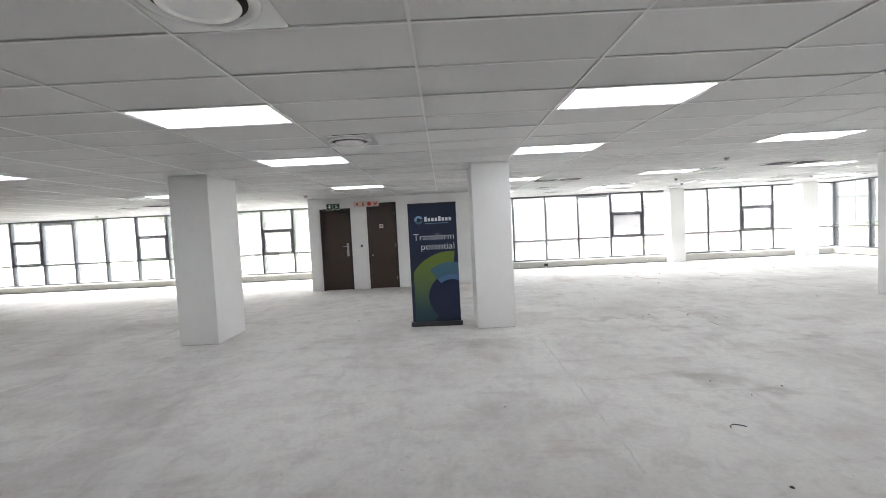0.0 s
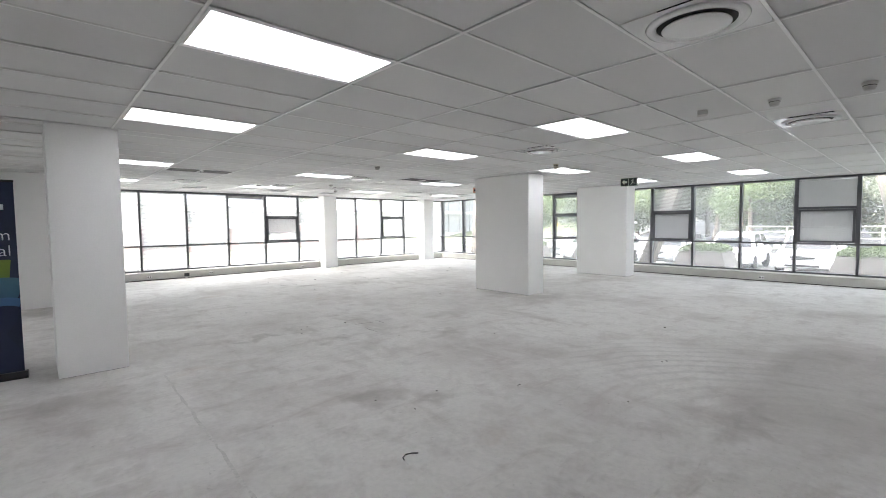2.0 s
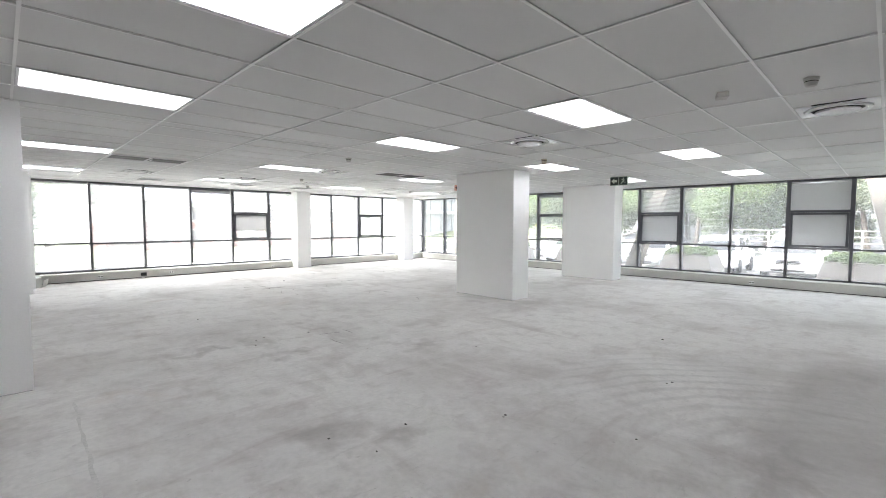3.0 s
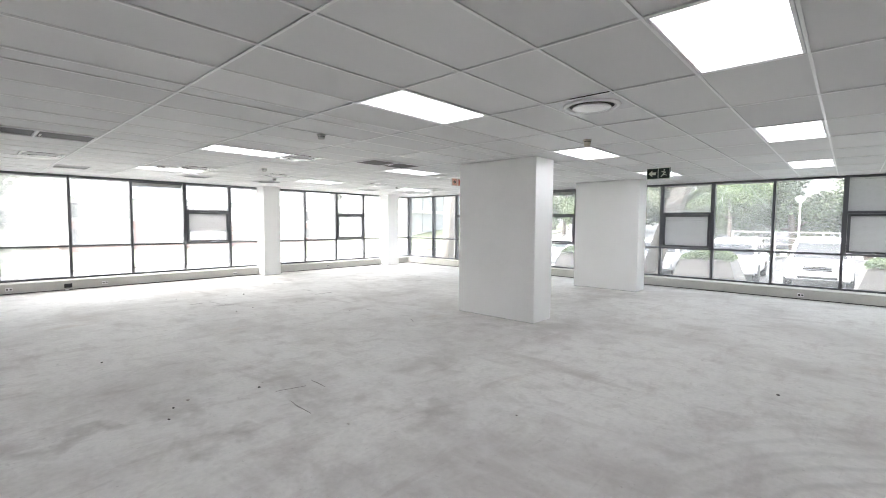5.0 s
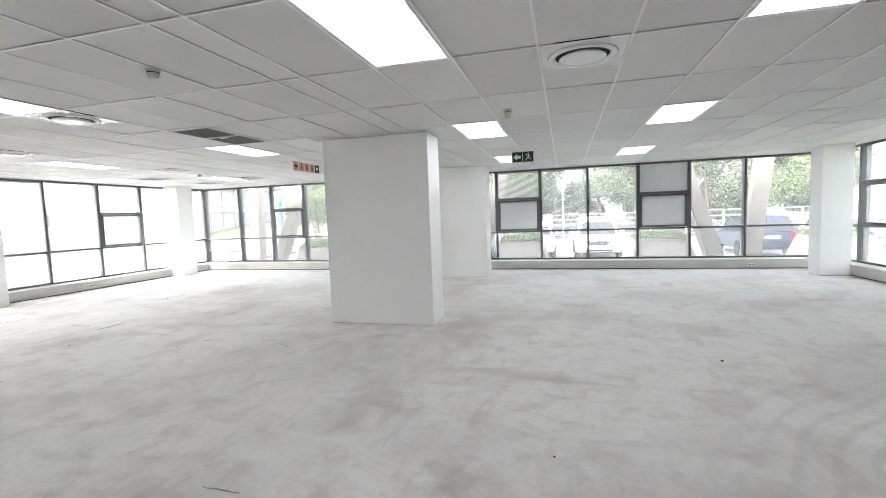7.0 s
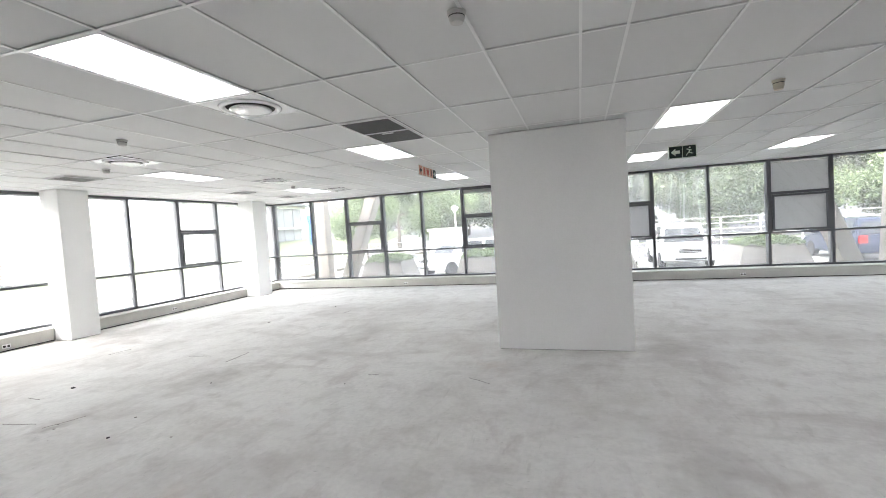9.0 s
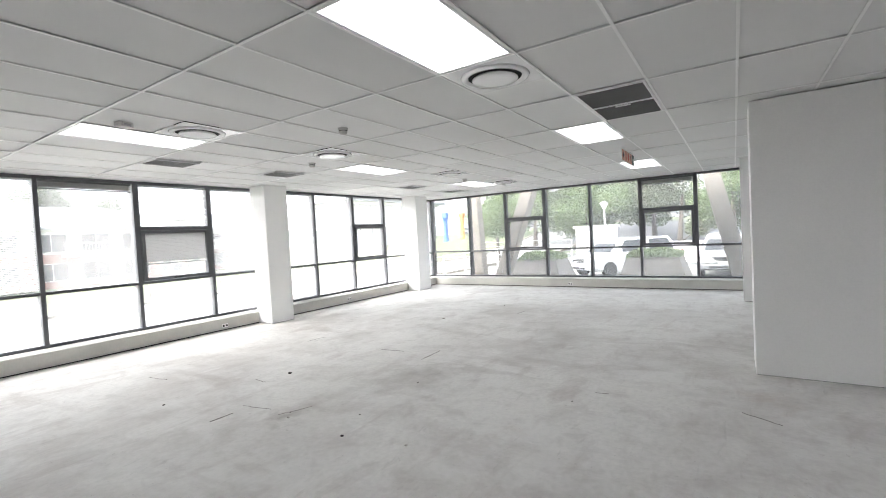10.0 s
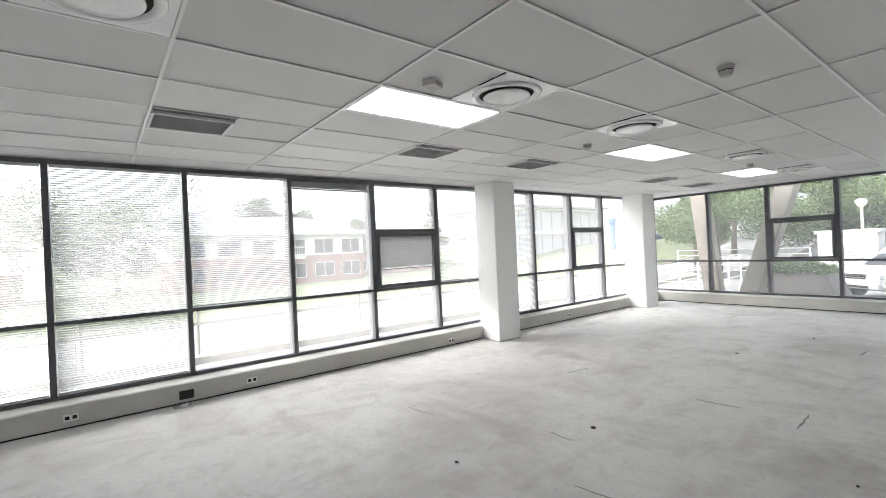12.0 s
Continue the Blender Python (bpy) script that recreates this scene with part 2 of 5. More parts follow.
def boxes(name, spans, bevel=0.0):
    """A mesh of boxes, each given by its low and high corner."""
    bm = bmesh.new()
    for x0, y0, z0, x1, y1, z1 in spans:
        vs = [bm.verts.new(c) for c in ((x0, y0, z0), (x1, y0, z0), (x1, y1, z0), (x0, y1, z0), (x0, y0, z1), (x1, y0, z1), (x1, y1, z1), (x0, y1, z1))]
        for f in BOX_FACES:
            bm.faces.new([vs[i] for i in f])
    if bevel:
        bmesh.ops.bevel(bm, geom=bm.edges[:], offset=bevel, segments=2, profile=0.6, affect="EDGES")
    return bm


def lathe(profile, steps=32, bm=None, centre=(0, 0, 0)):
    """A turned shape about z from (radius, height) pairs."""
    bm = bm or bmesh.new()
    rings = []
    for r, z in profile:
        rings.append([bm.verts.new((centre[0] + r * math.cos(2 * math.pi * i / steps), centre[1] + r * math.sin(2 * math.pi * i / steps), centre[2] + z)) for i in range(steps)])
    for a, b in zip(rings, rings[1:]):
        for i in range(steps):
            bm.faces.new((a[i], a[(i + 1) % steps], b[(i + 1) % steps], b[i]))
    if profile[0][0] > 1e-4:
        bm.faces.new(rings[0][::-1])
    if profile[-1][0] > 1e-4:
        bm.faces.new(rings[-1])
    return bm


def prism(outline, x0, x1, axis="x"):
    """A closed outline in the plane across the axis, drawn out from x0 to x1. Outline pairs: (y, z) for x, (x, z) for y, (x, y) for z."""
    bm = bmesh.new()

    def place(p, v):
        return {"x": (v, p[0], p[1]), "y": (p[0], v, p[1]), "z": (p[0], p[1], v)}[axis]

    a = [bm.verts.new(place(p, x0)) for p in outline]
    b = [bm.verts.new(place(p, x1)) for p in outline]
    n = len(outline)
    for i in range(n):
        bm.faces.new((a[i], a[(i + 1) % n], b[(i + 1) % n], b[i]))
    bm.faces.new(a[::-1])
    bm.faces.new(b)
    bmesh.ops.recalc_face_normals(bm, faces=bm.faces[:])
    return bm


def tube(points, radius, sides=8, bm=None):
    """A round bar along a few points."""
    bm = bm or bmesh.new()
    pts = [Vector(p) for p in points]
    rings = []
    for i, p in enumerate(pts):
        d = (pts[min(i + 1, len(pts) - 1)] - pts[max(i - 1, 0)]).normalized()
        side = d.cross(Vector((0, 0, 1)) if abs(d.z) < 0.9 else Vector((1, 0, 0))).normalized()
        up = side.cross(d)
        r = radius[i] if isinstance(radius, (list, tuple)) else radius
        rings.append([bm.verts.new(p + r * (math.cos(2 * math.pi * k / sides) * side + math.sin(2 * math.pi * k / sides) * up)) for k in range(sides)])
    for a, b in zip(rings, rings[1:]):
        for k in range(sides):
            bm.faces.new((a[k], a[(k + 1) % sides], b[(k + 1) % sides], b[k]))
    bm.faces.new(rings[0][::-1])
    bm.faces.new(rings[-1])
    return bm


def mesh_of(name, bm, mat, smooth=False):
    me = bpy.data.meshes.new(name)
    bmesh.ops.recalc_face_normals(bm, faces=bm.faces[:])
    bm.to_mesh(me)
    bm.free()
    me.materials.append(mat)
    if smooth:
        for p in me.polygons:
            p.use_smooth = True
    return me


def part(name, bm, mat, parent=None, label="", smooth=False):
    """Links a bmesh as one mesh object under a thing or under a part."""
    ob = new(name, mesh_of(name, bm, mat, smooth))
    if parent is not None:
        ob.parent = parent
    if label:
        ob["label"] = label
    return ob


def thing(name, at=None, label="", category="", group="", kind=""):
    ob = new(name)
    ob.empty_display_size = 0.2
    ob.matrix_basis = at or Matrix()
    return tagged(ob, label, category, group, kind)


def structure(name, bm, mat, label, category="wall"):
    return tagged(part(name, bm, mat), label, category, kind="structure")


# ---- the room ----
H = 2.79                                     # ceiling height
NORTH, EAST, SOUTH, WEST = 17.62, 15.56, -0.75, -20.0    # glass and wall planes
SILL = 0.25

structure("floor", boxes("floor", [(WEST, SOUTH - 0.15, -0.3, EAST + 0.1, NORTH + 0.1, 0.0)]), CONCRETE, "bare grey concrete screed floor with scrapes and stains", "floor")

# spandrels over and upstands under the windows, solid lengths between them
structure("wall_north", boxes("wall", [
    (WEST, NORTH - 0.04, 0.0, -4.56, NORTH + 0.14, SILL), (1.64, NORTH - 0.04, 0.0, EAST + 0.1, NORTH + 0.14, SILL),
    (WEST, NORTH - 0.05, H, EAST + 0.1, NORTH + 0.16, 3.6), (-4.56, NORTH - 0.04, 0.0, 1.64, NORTH + 0.14, H),
    (WEST, NORTH - 0.04, SILL, -18.2, NORTH + 0.14, H)]), WALL, "white plastered outer wall above and below the window band")
structure("wall_east", boxes("wall", [
    (EAST - 0.04, SOUTH, 0.0, EAST + 0.14, NORTH - 0.05, SILL), (EAST - 0.05, SOUTH, H, EAST + 0.16, NORTH - 0.06, 3.6)]), WALL,
    "white plastered outer wall above and below the window band")
structure("wall_south", boxes("wall", [
    (11.8, SOUTH - 0.14, 0.0, EAST + 0.1, SOUTH + 0.04, SILL), (WEST, SOUTH - 0.16, H, EAST + 0.1, SOUTH + 0.05, 3.6),
    (WEST, SOUTH - 0.14, 0.0, 11.8, SOUTH + 0.04, H)]), WALL, "white plastered wall with a window band at its end")
structure("wall_west", boxes("wall", [(WEST - 0.2, SOUTH, 0.0, WEST, NORTH, 3.6)]), WALL, "plain white plastered end wall")
structure("roof_slab", boxes("slab", [(WEST - 0.2, SOUTH - 0.16, 3.6, EAST + 0.9, NORTH + 0.9, 3.9)]), CONCRETE, "concrete slab over the ceiling void", "roof")

# core with two doors, and the pier at its corner
DOORS = ((-3.60, -2.68, 2.48), (-2.18, -1.29, 2.60))
CORE_Y = 13.55
structure("wall_core", boxes("wall", [
    (-3.95, CORE_Y, 0, DOORS[0][0], CORE_Y + 0.2, H), (DOORS[0][1], CORE_Y, 0, DOORS[1][0], CORE_Y + 0.2, H), (DOORS[1][1], CORE_Y, 0, 1.30, CORE_Y + 0.2, H),
    (DOORS[0][0], CORE_Y, DOORS[0][2], DOORS[0][1], CORE_Y + 0.2, H), (DOORS[1][0], CORE_Y, DOORS[1][2], DOORS[1][1], CORE_Y + 0.2, H),
    (-3.95, CORE_Y + 0.2, 0, -3.75, NORTH - 0.05, H), (1.10, CORE_Y + 0.2, 0, 1.30, NORTH - 0.05, H)]), WALL, "white plastered core wall with two dark doors")
structure("wall_pier", boxes("wall", [(0.90, 15.50, 0, 1.56, 16.52, H)], 0.004), WALL, "white plastered pier at the corner of the core")
structure("wall_return", boxes("wall", [(1.30, 16.52, 0, 1.64, NORTH - 0.05, H)]), WALL, "white return wall beside the window band")


def column(x0, y0, x1, y1, z1=H, label="white plastered rectangular column on the concrete floor"):
    base = thing("column", pose((x0 + x1) / 2, (y0 + y1) / 2, 0), label, "column", "columns", "structure")
    w, d = (x1 - x0) / 2, (y1 - y0) / 2
    bm = boxes("shaft", [(-w, -d, 0.006, w, d, z1)])
    bmesh.ops.bevel(bm, geom=[e for e in bm.edges if abs(e.verts[0].co.z - e.verts[1].co.z) > 1], offset=0.006, segments=2, affect="EDGES")
    part("shaft", bm, WALL, base)
    g = 0.012
    # near-black core that paints the shade line under the shaft
    part("shadow_gap", boxes("gap", [(-w + g, -d + g, 0, w - g, d - g, 0.008)]), DARK, base, "narrow gap at the column foot, its shade painted dark")
    return base


column(-4.33, 7.33, -3.69, 8.33)
column(0.62, 7.53, 1.26, 8.53)
column(8.78, 7.29, 9.36, 8.94, label="broad white plastered column with a flat west face")
column(13.68, 7.30, 14.22, 8.97, label="broad white plastered column near the parking windows")
column(8.75, 16.90, 9.28, 17.38, label="slim white column standing against the window band")
column(13.77, 16.89, 14.34, 17.40, label="slim white column near the corner of the window bands")
column(14.02, -0.45, 14.50, 0.12, label="slim white column beside the skirting duct")


# ---- windows ----
def window(n, at, w, opens=False, top=H, corner=""):
    """One bay: dark aluminium frame, a low transom, and in opening bays a sash under a fixed light. Local x along the wall, y outwards."""
    base = thing("window_%d" % n, at, "dark aluminium framed window bay" + (" with an opening sash" if opens else " with a low transom"), "window", kind="structure")
    h, d0, d1 = 0.028, -0.055, 0.05
    z0, z1, zt = SILL, top, 1.05
    bars = [(0, d0, z0, h, d1, z1), (w - h, d0, z0, w, d1, z1), (h, d0, z0, w - h, d1, z0 + 0.045), (h, d0, z1 - 0.05, w - h, d1, z1),
            (h, d0 + 0.008, zt - 0.022, w - h, d1, zt + 0.022)]
    bars += [(0, d1, z0, h, 0.13, z1), (w - h, d1, z0, w, 0.13, z1)]
    lights = [(z0 + 0.045, zt - 0.022)]
    if opens:
        bars += [(h, d0 + 0.004, 1.955, w - h, d1, 2.015), (h, d0 - 0.004, zt + 0.022, h + 0.03, d1, z1 - 0.05), (w - h - 0.03, d0 - 0.004, zt + 0.022, w - h, d1, z1 - 0.05)]
        lights += [(2.015, z1 - 0.05)]
    else:
        lights += [(zt + 0.022, z1 - 0.05)]
    part("window_frame", boxes("frame", bars), ALU, base)
    for a, b in lights:
        p = part("pane", boxes("pane", [(h + 0.002, 0.018, a, w - h - 0.002, 0.024, b)]), GLASS, base)
        p.visible_shadow = False
    if opens:
        s0, s1, xa, xb, k = zt + 0.03, 1.95, h + 0.034, w - h - 0.034, 0.05
        sash = part("sash", boxes("sash", [(xa, d0 - 0.018, s0, xa + k, 0.03, s1), (xb - k, d0 - 0.018, s0, xb, 0.03, s1),
                                           (xa + k, d0 - 0.018, s0, xb - k, 0.03, s0 + k), (xa + k, d0 - 0.018, s1 - k, xb - k, 0.03, s1)]), ALU, base, "dark aluminium opening sash")
        p = part("pane", boxes("pane", [(xa + k, 0.008, s0 + k, xb - k, 0.014, s1 - k)]), GLASS, sash)
        p.visible_shadow = False
        m = (xa + xb) / 2
        part("handle", boxes("handle", [(m - 0.10, d0 - 0.035, s0 + 0.012, m - 0.06, d0 - 0.018, s0 + 0.05), (m - 0.09, d0 - 0.05, s0 + 0.02, m + 0.05, d0 - 0.035, s0 + 0.042)], 0.003), GASKET, sash, "black window stay handle")
    return base


def blind(at, w, top, bottom, tilt=12, dense_below=None, dense_tilt=62, label="pale grey venetian blind hanging in the window bay"):
    """A venetian blind: headrail, slats on ladder cords and a bottom rail; local axes as for the window."""
    base = thing("venetian_blind", at @ pose(0, 0, top), label, "blind", "venetian blinds in the windows")
    x0, x1 = 0.04, w - 0.04
    part("headrail", boxes("headrail", [(x0, -0.032, -0.03, x1, -0.004, 0.0)]), BLIND, base)
    bm = bmesh.new()
    z, step = -0.05, 0.025
    while z > bottom - top + 0.03:
        a = radians(dense_tilt if dense_below and z < dense_below - top else tilt)
        c, s = 0.0125 * math.cos(a), 0.0125 * math.sin(a)
        pts = [(-c, -s), (0.0, 0.0015), (c, s)]
        row = [[bm.verts.new((x, -0.018 + py, z + pz)) for py, pz in pts] for x in (x0, x1)]
        for i in range(2):
            bm.faces.new((row[0][i], row[1][i], row[1][i + 1], row[0][i + 1]))
        z -= step
    ob = part("slats", bm, BLIND, base)
    ob["kind"] = "stuff"
    part("bottom_rail", boxes("rail", [(x0, -0.03, bottom - top, x1, -0.006, bottom - top + 0.018)]), BLIND, base)
    bm = bmesh.new()
    for x in (x0 + 0.15, (x0 + x1) / 2, x1 - 0.15):
        tube([(x, -0.032, 0), (x, -0.032, bottom - top)], 0.0008, 4, bm)
    part("ladder_cord", bm, BLIND, base)
    return base


def raised_blind(at, w, top):
    base = thing("venetian_blind", at @ pose(0, 0, top), "raised venetian blind bunched under the window head", "blind", "venetian blinds in the windows")
    x0, x1 = 0.04, w - 0.04
    part("headrail", boxes("headrail", [(x0, -0.032, -0.03, x1, -0.004, 0.0)]), ALU, base)
    part("slats", boxes("slats", [(x0 + 0.004 * (i % 2), -0.031, -0.034 - 0.0042 * i, x1 - 0.02 * (i % 3), -0.005, -0.0315 - 0.0042 * i) for i in range(20)]), GREY_METAL, base)
    part("bottom_rail", prism([(-0.03, -0.14), (-0.006, -0.14), (-0.006, -0.122), (-0.03, -0.122)], x0, x1), ALU, base)
    return base


count = 0
north_west = [-18.2 + 1.24 * i for i in range(12)]       # window bays west of the core
north_main = [1.64] + [1.6 + 1.28 * i for i in range(1, 11)] + [EAST - 0.05]
east_lines = [NORTH - 0.05] + [16.12 - 1.2575 * i for i in range(13)] + [SOUTH + 0.02]
south_lines = [EAST - 0.05, 14.3] + [13.05, 11.8]

for i in range(11):
    count += 1
    window(count, pose(north_west[i], NORTH, 0), 1.24, opens=i in (1, 5, 9))
for i in range(11):
    count += 1
    window(count, pose(north_main[i], NORTH, 0), north_main[i + 1] - north_main[i], opens=i in (4, 8))
for i in range(14):
    count += 1
    a, b = east_lines[i], east_lines[i + 1]
    window(count, pose(EAST, a, 0, 0, 0, -90), a - b, opens=i in (2, 5, 8, 11))
for i in range(3):
    count += 1
    a, b = south_lines[i], south_lines[i + 1]
    window(count, pose(a, SOUTH, 0, 0, 0, 180), a - b, opens=i == 1)

HEAD = H - 0.052


def north_blind(i, bottom, **more):
    return blind(pose(north_main[i], NORTH, 0), north_main[i + 1] - north_main[i], HEAD, bottom, **more)


def east_blind(i, bottom, **more):
    return blind(pose(EAST, east_lines[i], 0, 0, 0, -90), east_lines[i] - east_lines[i + 1], HEAD, bottom, **more)


north_blind(0, 0.30, tilt=18, label="lowered venetian blind with its slats open")
north_blind(1, 0.30, tilt=32, label="lowered venetian blind with its slats half turned")
north_blind(2, 1.08, tilt=22, label="venetian blind lowered to the transom, slats open")
raised_blind(pose(north_main[3], NORTH, 0), 1.28, HEAD)
north_blind(4, 1.36, tilt=14, dense_below=1.95, dense_tilt=74, label="venetian blind with its lower slats closed")
north_blind(5, 1.08, tilt=8, label="venetian blind lowered to the transom, slats open")
north_blind(6, 0.30, tilt=6, label="lowered venetian blind with its slats open")
raised_blind(pose(EAST, east_lines[5], 0, 0, 0, -90), 1.2575, HEAD)
east_blind(8, 1.10, tilt=34, dense_below=1.95, dense_tilt=72, label="lowered venetian blind with closed slats behind the sash")
east_blind(9, 1.08, tilt=5, label="venetian blind lowered to the transom, slats open")
east_blind(11, 1.10, tilt=80, dense_below=1.95, dense_tilt=74, label="closed venetian blind in an opening window bay")
raised_blind(pose(north_west[2], NORTH, 0), 1.24, HEAD)


# ---- skirting ducts along the window bands ----
def skirting_duct(at, length):
    base = thing("skirting_duct", at, "cream painted steel cable duct along the window foot", "skirting duct", "skirting ducts", "structure")
    part("casing", prism([(-0.042, 0.0), (-0.042, 0.252), (-0.10, 0.250), (-0.285, 0.238), (-0.30, 0.225), (-0.30, 0.022), (-0.27, 0.022), (-0.27, 0.0)], 0, length), DUCT, base)
    part("cover_rail", boxes("rail", [(0, -0.304, 0.188, length, -0.2995, 0.196)]), DUCT, base, "cover strip of the duct")
    # thin dark strip stands in for the shadow line along the duct's foot
    part("toe_gap", boxes("gap", [(0, -0.284, 0.0005, length, -0.2835, 0.016)]), DARK, base, "dark strip painted as the shade under the duct")
    return base


for a, b in ((1.76, 8.745), (9.285, 13.765), (14.345, EAST - 0.31)):
    skirting_duct(pose(a, NORTH, 0), b - a)
skirting_duct(pose(-18.2, NORTH, 0), 14.2)
skirting_duct(pose(EAST, NORTH - 0.05, 0, 0, 0, -90), NORTH - SOUTH - 0.1)
skirting_duct(pose(EAST - 0.31, SOUTH, 0, 0, 0, 180), EAST - 0.31 - 11.8)


def socket_box(at, label="small white socket plate with dark outlets on the duct"):
    """A plate on the face of the duct with two outlets; local -y faces the room."""
    base = thing("socket_plate", at, label, "socket", "sockets on the skirting duct")
    part("plate", boxes("plate", [(-0.06, -0.009, -0.035, 0.06, 0.0, 0.035)], 0.003), WHITE_METAL, base)
    for x in (-0.03, 0.03):
        part("outlet", boxes("outlet", [(x - 0.018, -0.012, -0.018, x + 0.018, -0.008, 0.018)], 0.002), DARK, base, "dark socket outlet")
    return base


# ---- ceiling: one mesh of lay-in tiles and tees ----
XL = [2.42 + 1.218 * i for i in range(-19, 12)]
YL = [2.40 + 0.64 * i for i in range(-4, 9)] + [7.80 + 0.62 * i for i in range(16)]    # a cut row along the column line
X0, X1, Y0, Y1 = WEST, EAST - 0.05, SOUTH + 0.05, NORTH - 0.05
XS = sorted({X0, X1, *[x for x in XL if X0 + 0.05 < x < X1 - 0.05]})
YS = sorted({Y0, Y1, *[y for y in YL if Y0 + 0.05 < y < Y1 - 0.05]})


def tile_at(x, y):
    i = max(k for k in range(len(XS)) if XS[k] <= x)
    j = max(k for k in range(len(YS)) if YS[k] <= y)
    return i, j


LIGHTS = [(-5.6, 4.05), (-2.0, 4.05), (1.84, 4.05), (5.48, 4.05), (9.13, 4.05), (12.8, 4.05), (9.13, 1.0), (5.48, 1.0),
          (-6.2, 6.47), (-2.0, 6.47), (1.84, 6.47), (5.48, 6.47), (9.13, 6.47), (12.8, 6.47),
          (-2.0, 10.7), (5.48, 10.7), (9.13, 10.7), (12.8, 10.7), (5.48, 14.3), (9.13, 14.3), (12.8, 14.3), (1.84, 14.3), (1.84, 10.7), (-6.2, 10.7)]
# round diffusers sit in half tiles: x of the tile, which half (0 west, 1 east)
DIFFUSERS = [(-0.9, 2.2), (3.35, 2.2), (7.0, 2.2), (6.40, 5.26), (6.40, 10.7), (-0.9, 5.26),
             (3.35, 13.75), (5.78, 13.75), (7.62, 13.75), (10.66, 13.75), (13.1, 13.75), (-7.0, 10.7), (-9.6, 13.75)]
VENTS = [(7.9, 10.1), (3.05, 11.4), (-7.5, 13.1)]
SMALL_VENTS = [(3.97, 15.53), (6.41, 15.53), (8.23, 15.53), (11.9, 15.53), (13.9, 15.53)]
light_cells = {tile_at(*p) for p in LIGHTS}
vent_cells = {tile_at(*p) for p in VENTS}
half_cells = {}
for x, y in DIFFUSERS + SMALL_VENTS:
    i, j = tile_at(x, y)
    half_cells[(i, j)] = 0 if x < (XS[i] + XS[i + 1]) / 2 else 1

rng = random.Random(4)
spans = []
for i in range(len(XS) - 1):
    for j in range(len(YS) - 1):
        if (i, j) in light_cells or (i, j) in vent_cells:
            continue
        a, b = XS[i] + 0.006, XS[i + 1] - 0.006
        if (i, j) in half_cells:
            m = (a + b) / 2
            a, b = (m, b) if half_cells[(i, j)] == 0 else (a, m)
        z = H + 0.0115 + rng.uniform(-0.0015, 0.003)
        spans.append((a, YS[j] + 0.006, z, b, YS[j + 1] - 0.006, z + 0.015))
tees = [(x - 0.0095, Y0, H, x + 0.0095, Y1, H + 0.004) for x in XS[1:-1]]
tees += [(XS[i] + 0.0095, y - 0.0095, H + 0.0008, XS[i + 1] - 0.0095, y + 0.0095, H + 0.0045) for y in YS[1:-1] for i in range(len(XS) - 1)]
tees += [(X0, Y0, H, X1, Y0 + 0.02, H + 0.004), (X0, Y1 - 0.02, H, X1, Y1, H + 0.004), (X0, Y0 + 0.02, H, X0 + 0.02, Y1 - 0.02, H + 0.004), (X1 - 0.02, Y0 + 0.02, H, X1, Y1 - 0.02, H + 0.004)]


def quick_boxes(name, groups):
    """Many boxes as one mesh, by material."""
    verts, faces, mats = [], [], []
    for k, group in enumerate(groups):
        for x0, y0, z0, x1, y1, z1 in group:
            n = len(verts)
            verts += [(x0, y0, z0), (x1, y0, z0), (x1, y1, z0), (x0, y1, z0), (x0, y0, z1), (x1, y0, z1), (x1, y1, z1), (x0, y1, z1)]
            faces += [tuple(n + q for q in f) for f in BOX_FACES]
            mats += [k] * 6
    me = bpy.data.meshes.new(name)
    me.from_pydata(verts, [], faces)
    me.polygons.foreach_set("material_index", mats)
    return me


me = quick_boxes("ceiling", [spans, tees])
me.materials.append(TILE)
me.materials.append(TEE)
tagged(new("ceiling", me), "suspended ceiling of white lay-in tiles on a steel grid", "ceiling", kind="structure")


def ceiling_light(i, j):
    x0, x1, y0, y1 = XS[i] + 0.013, XS[i + 1] - 0.013, YS[j] + 0.013, YS[j + 1] - 0.013
    cx, cy = (x0 + x1) / 2, (y0 + y1) / 2
    w, d = (x1 - x0) / 2, (y1 - y0) / 2
    base = thing("ceiling_light", pose(cx, cy, H), "flat rectangular ceiling light with a white opal diffuser", "ceiling light", "ceiling lights")
    f = 0.02
    part("frame", boxes("frame", [(-w, -d, 0.002, w, -d + f, 0.03), (-w, d - f, 0.002, w, d, 0.03), (-w, -d + f, 0.002, -w + f, d - f, 0.03), (w - f, -d + f, 0.002, w, d - f, 0.03)]), WHITE_METAL, base)
    part("diffuser", boxes("diffuser", [(-w + f, -d + f, 0.006, w - f, d - f, 0.012)]), OPAL, base, "white opal diffuser sheet")
    part("housing", boxes("housing", [(-w + 0.03, -d + 0.03, 0.035, w - 0.03, d - 0.03, 0.08)]), WHITE_METAL, base)
    return base


first = None
for i, j in sorted(light_cells):
    ceiling_light(i, j)


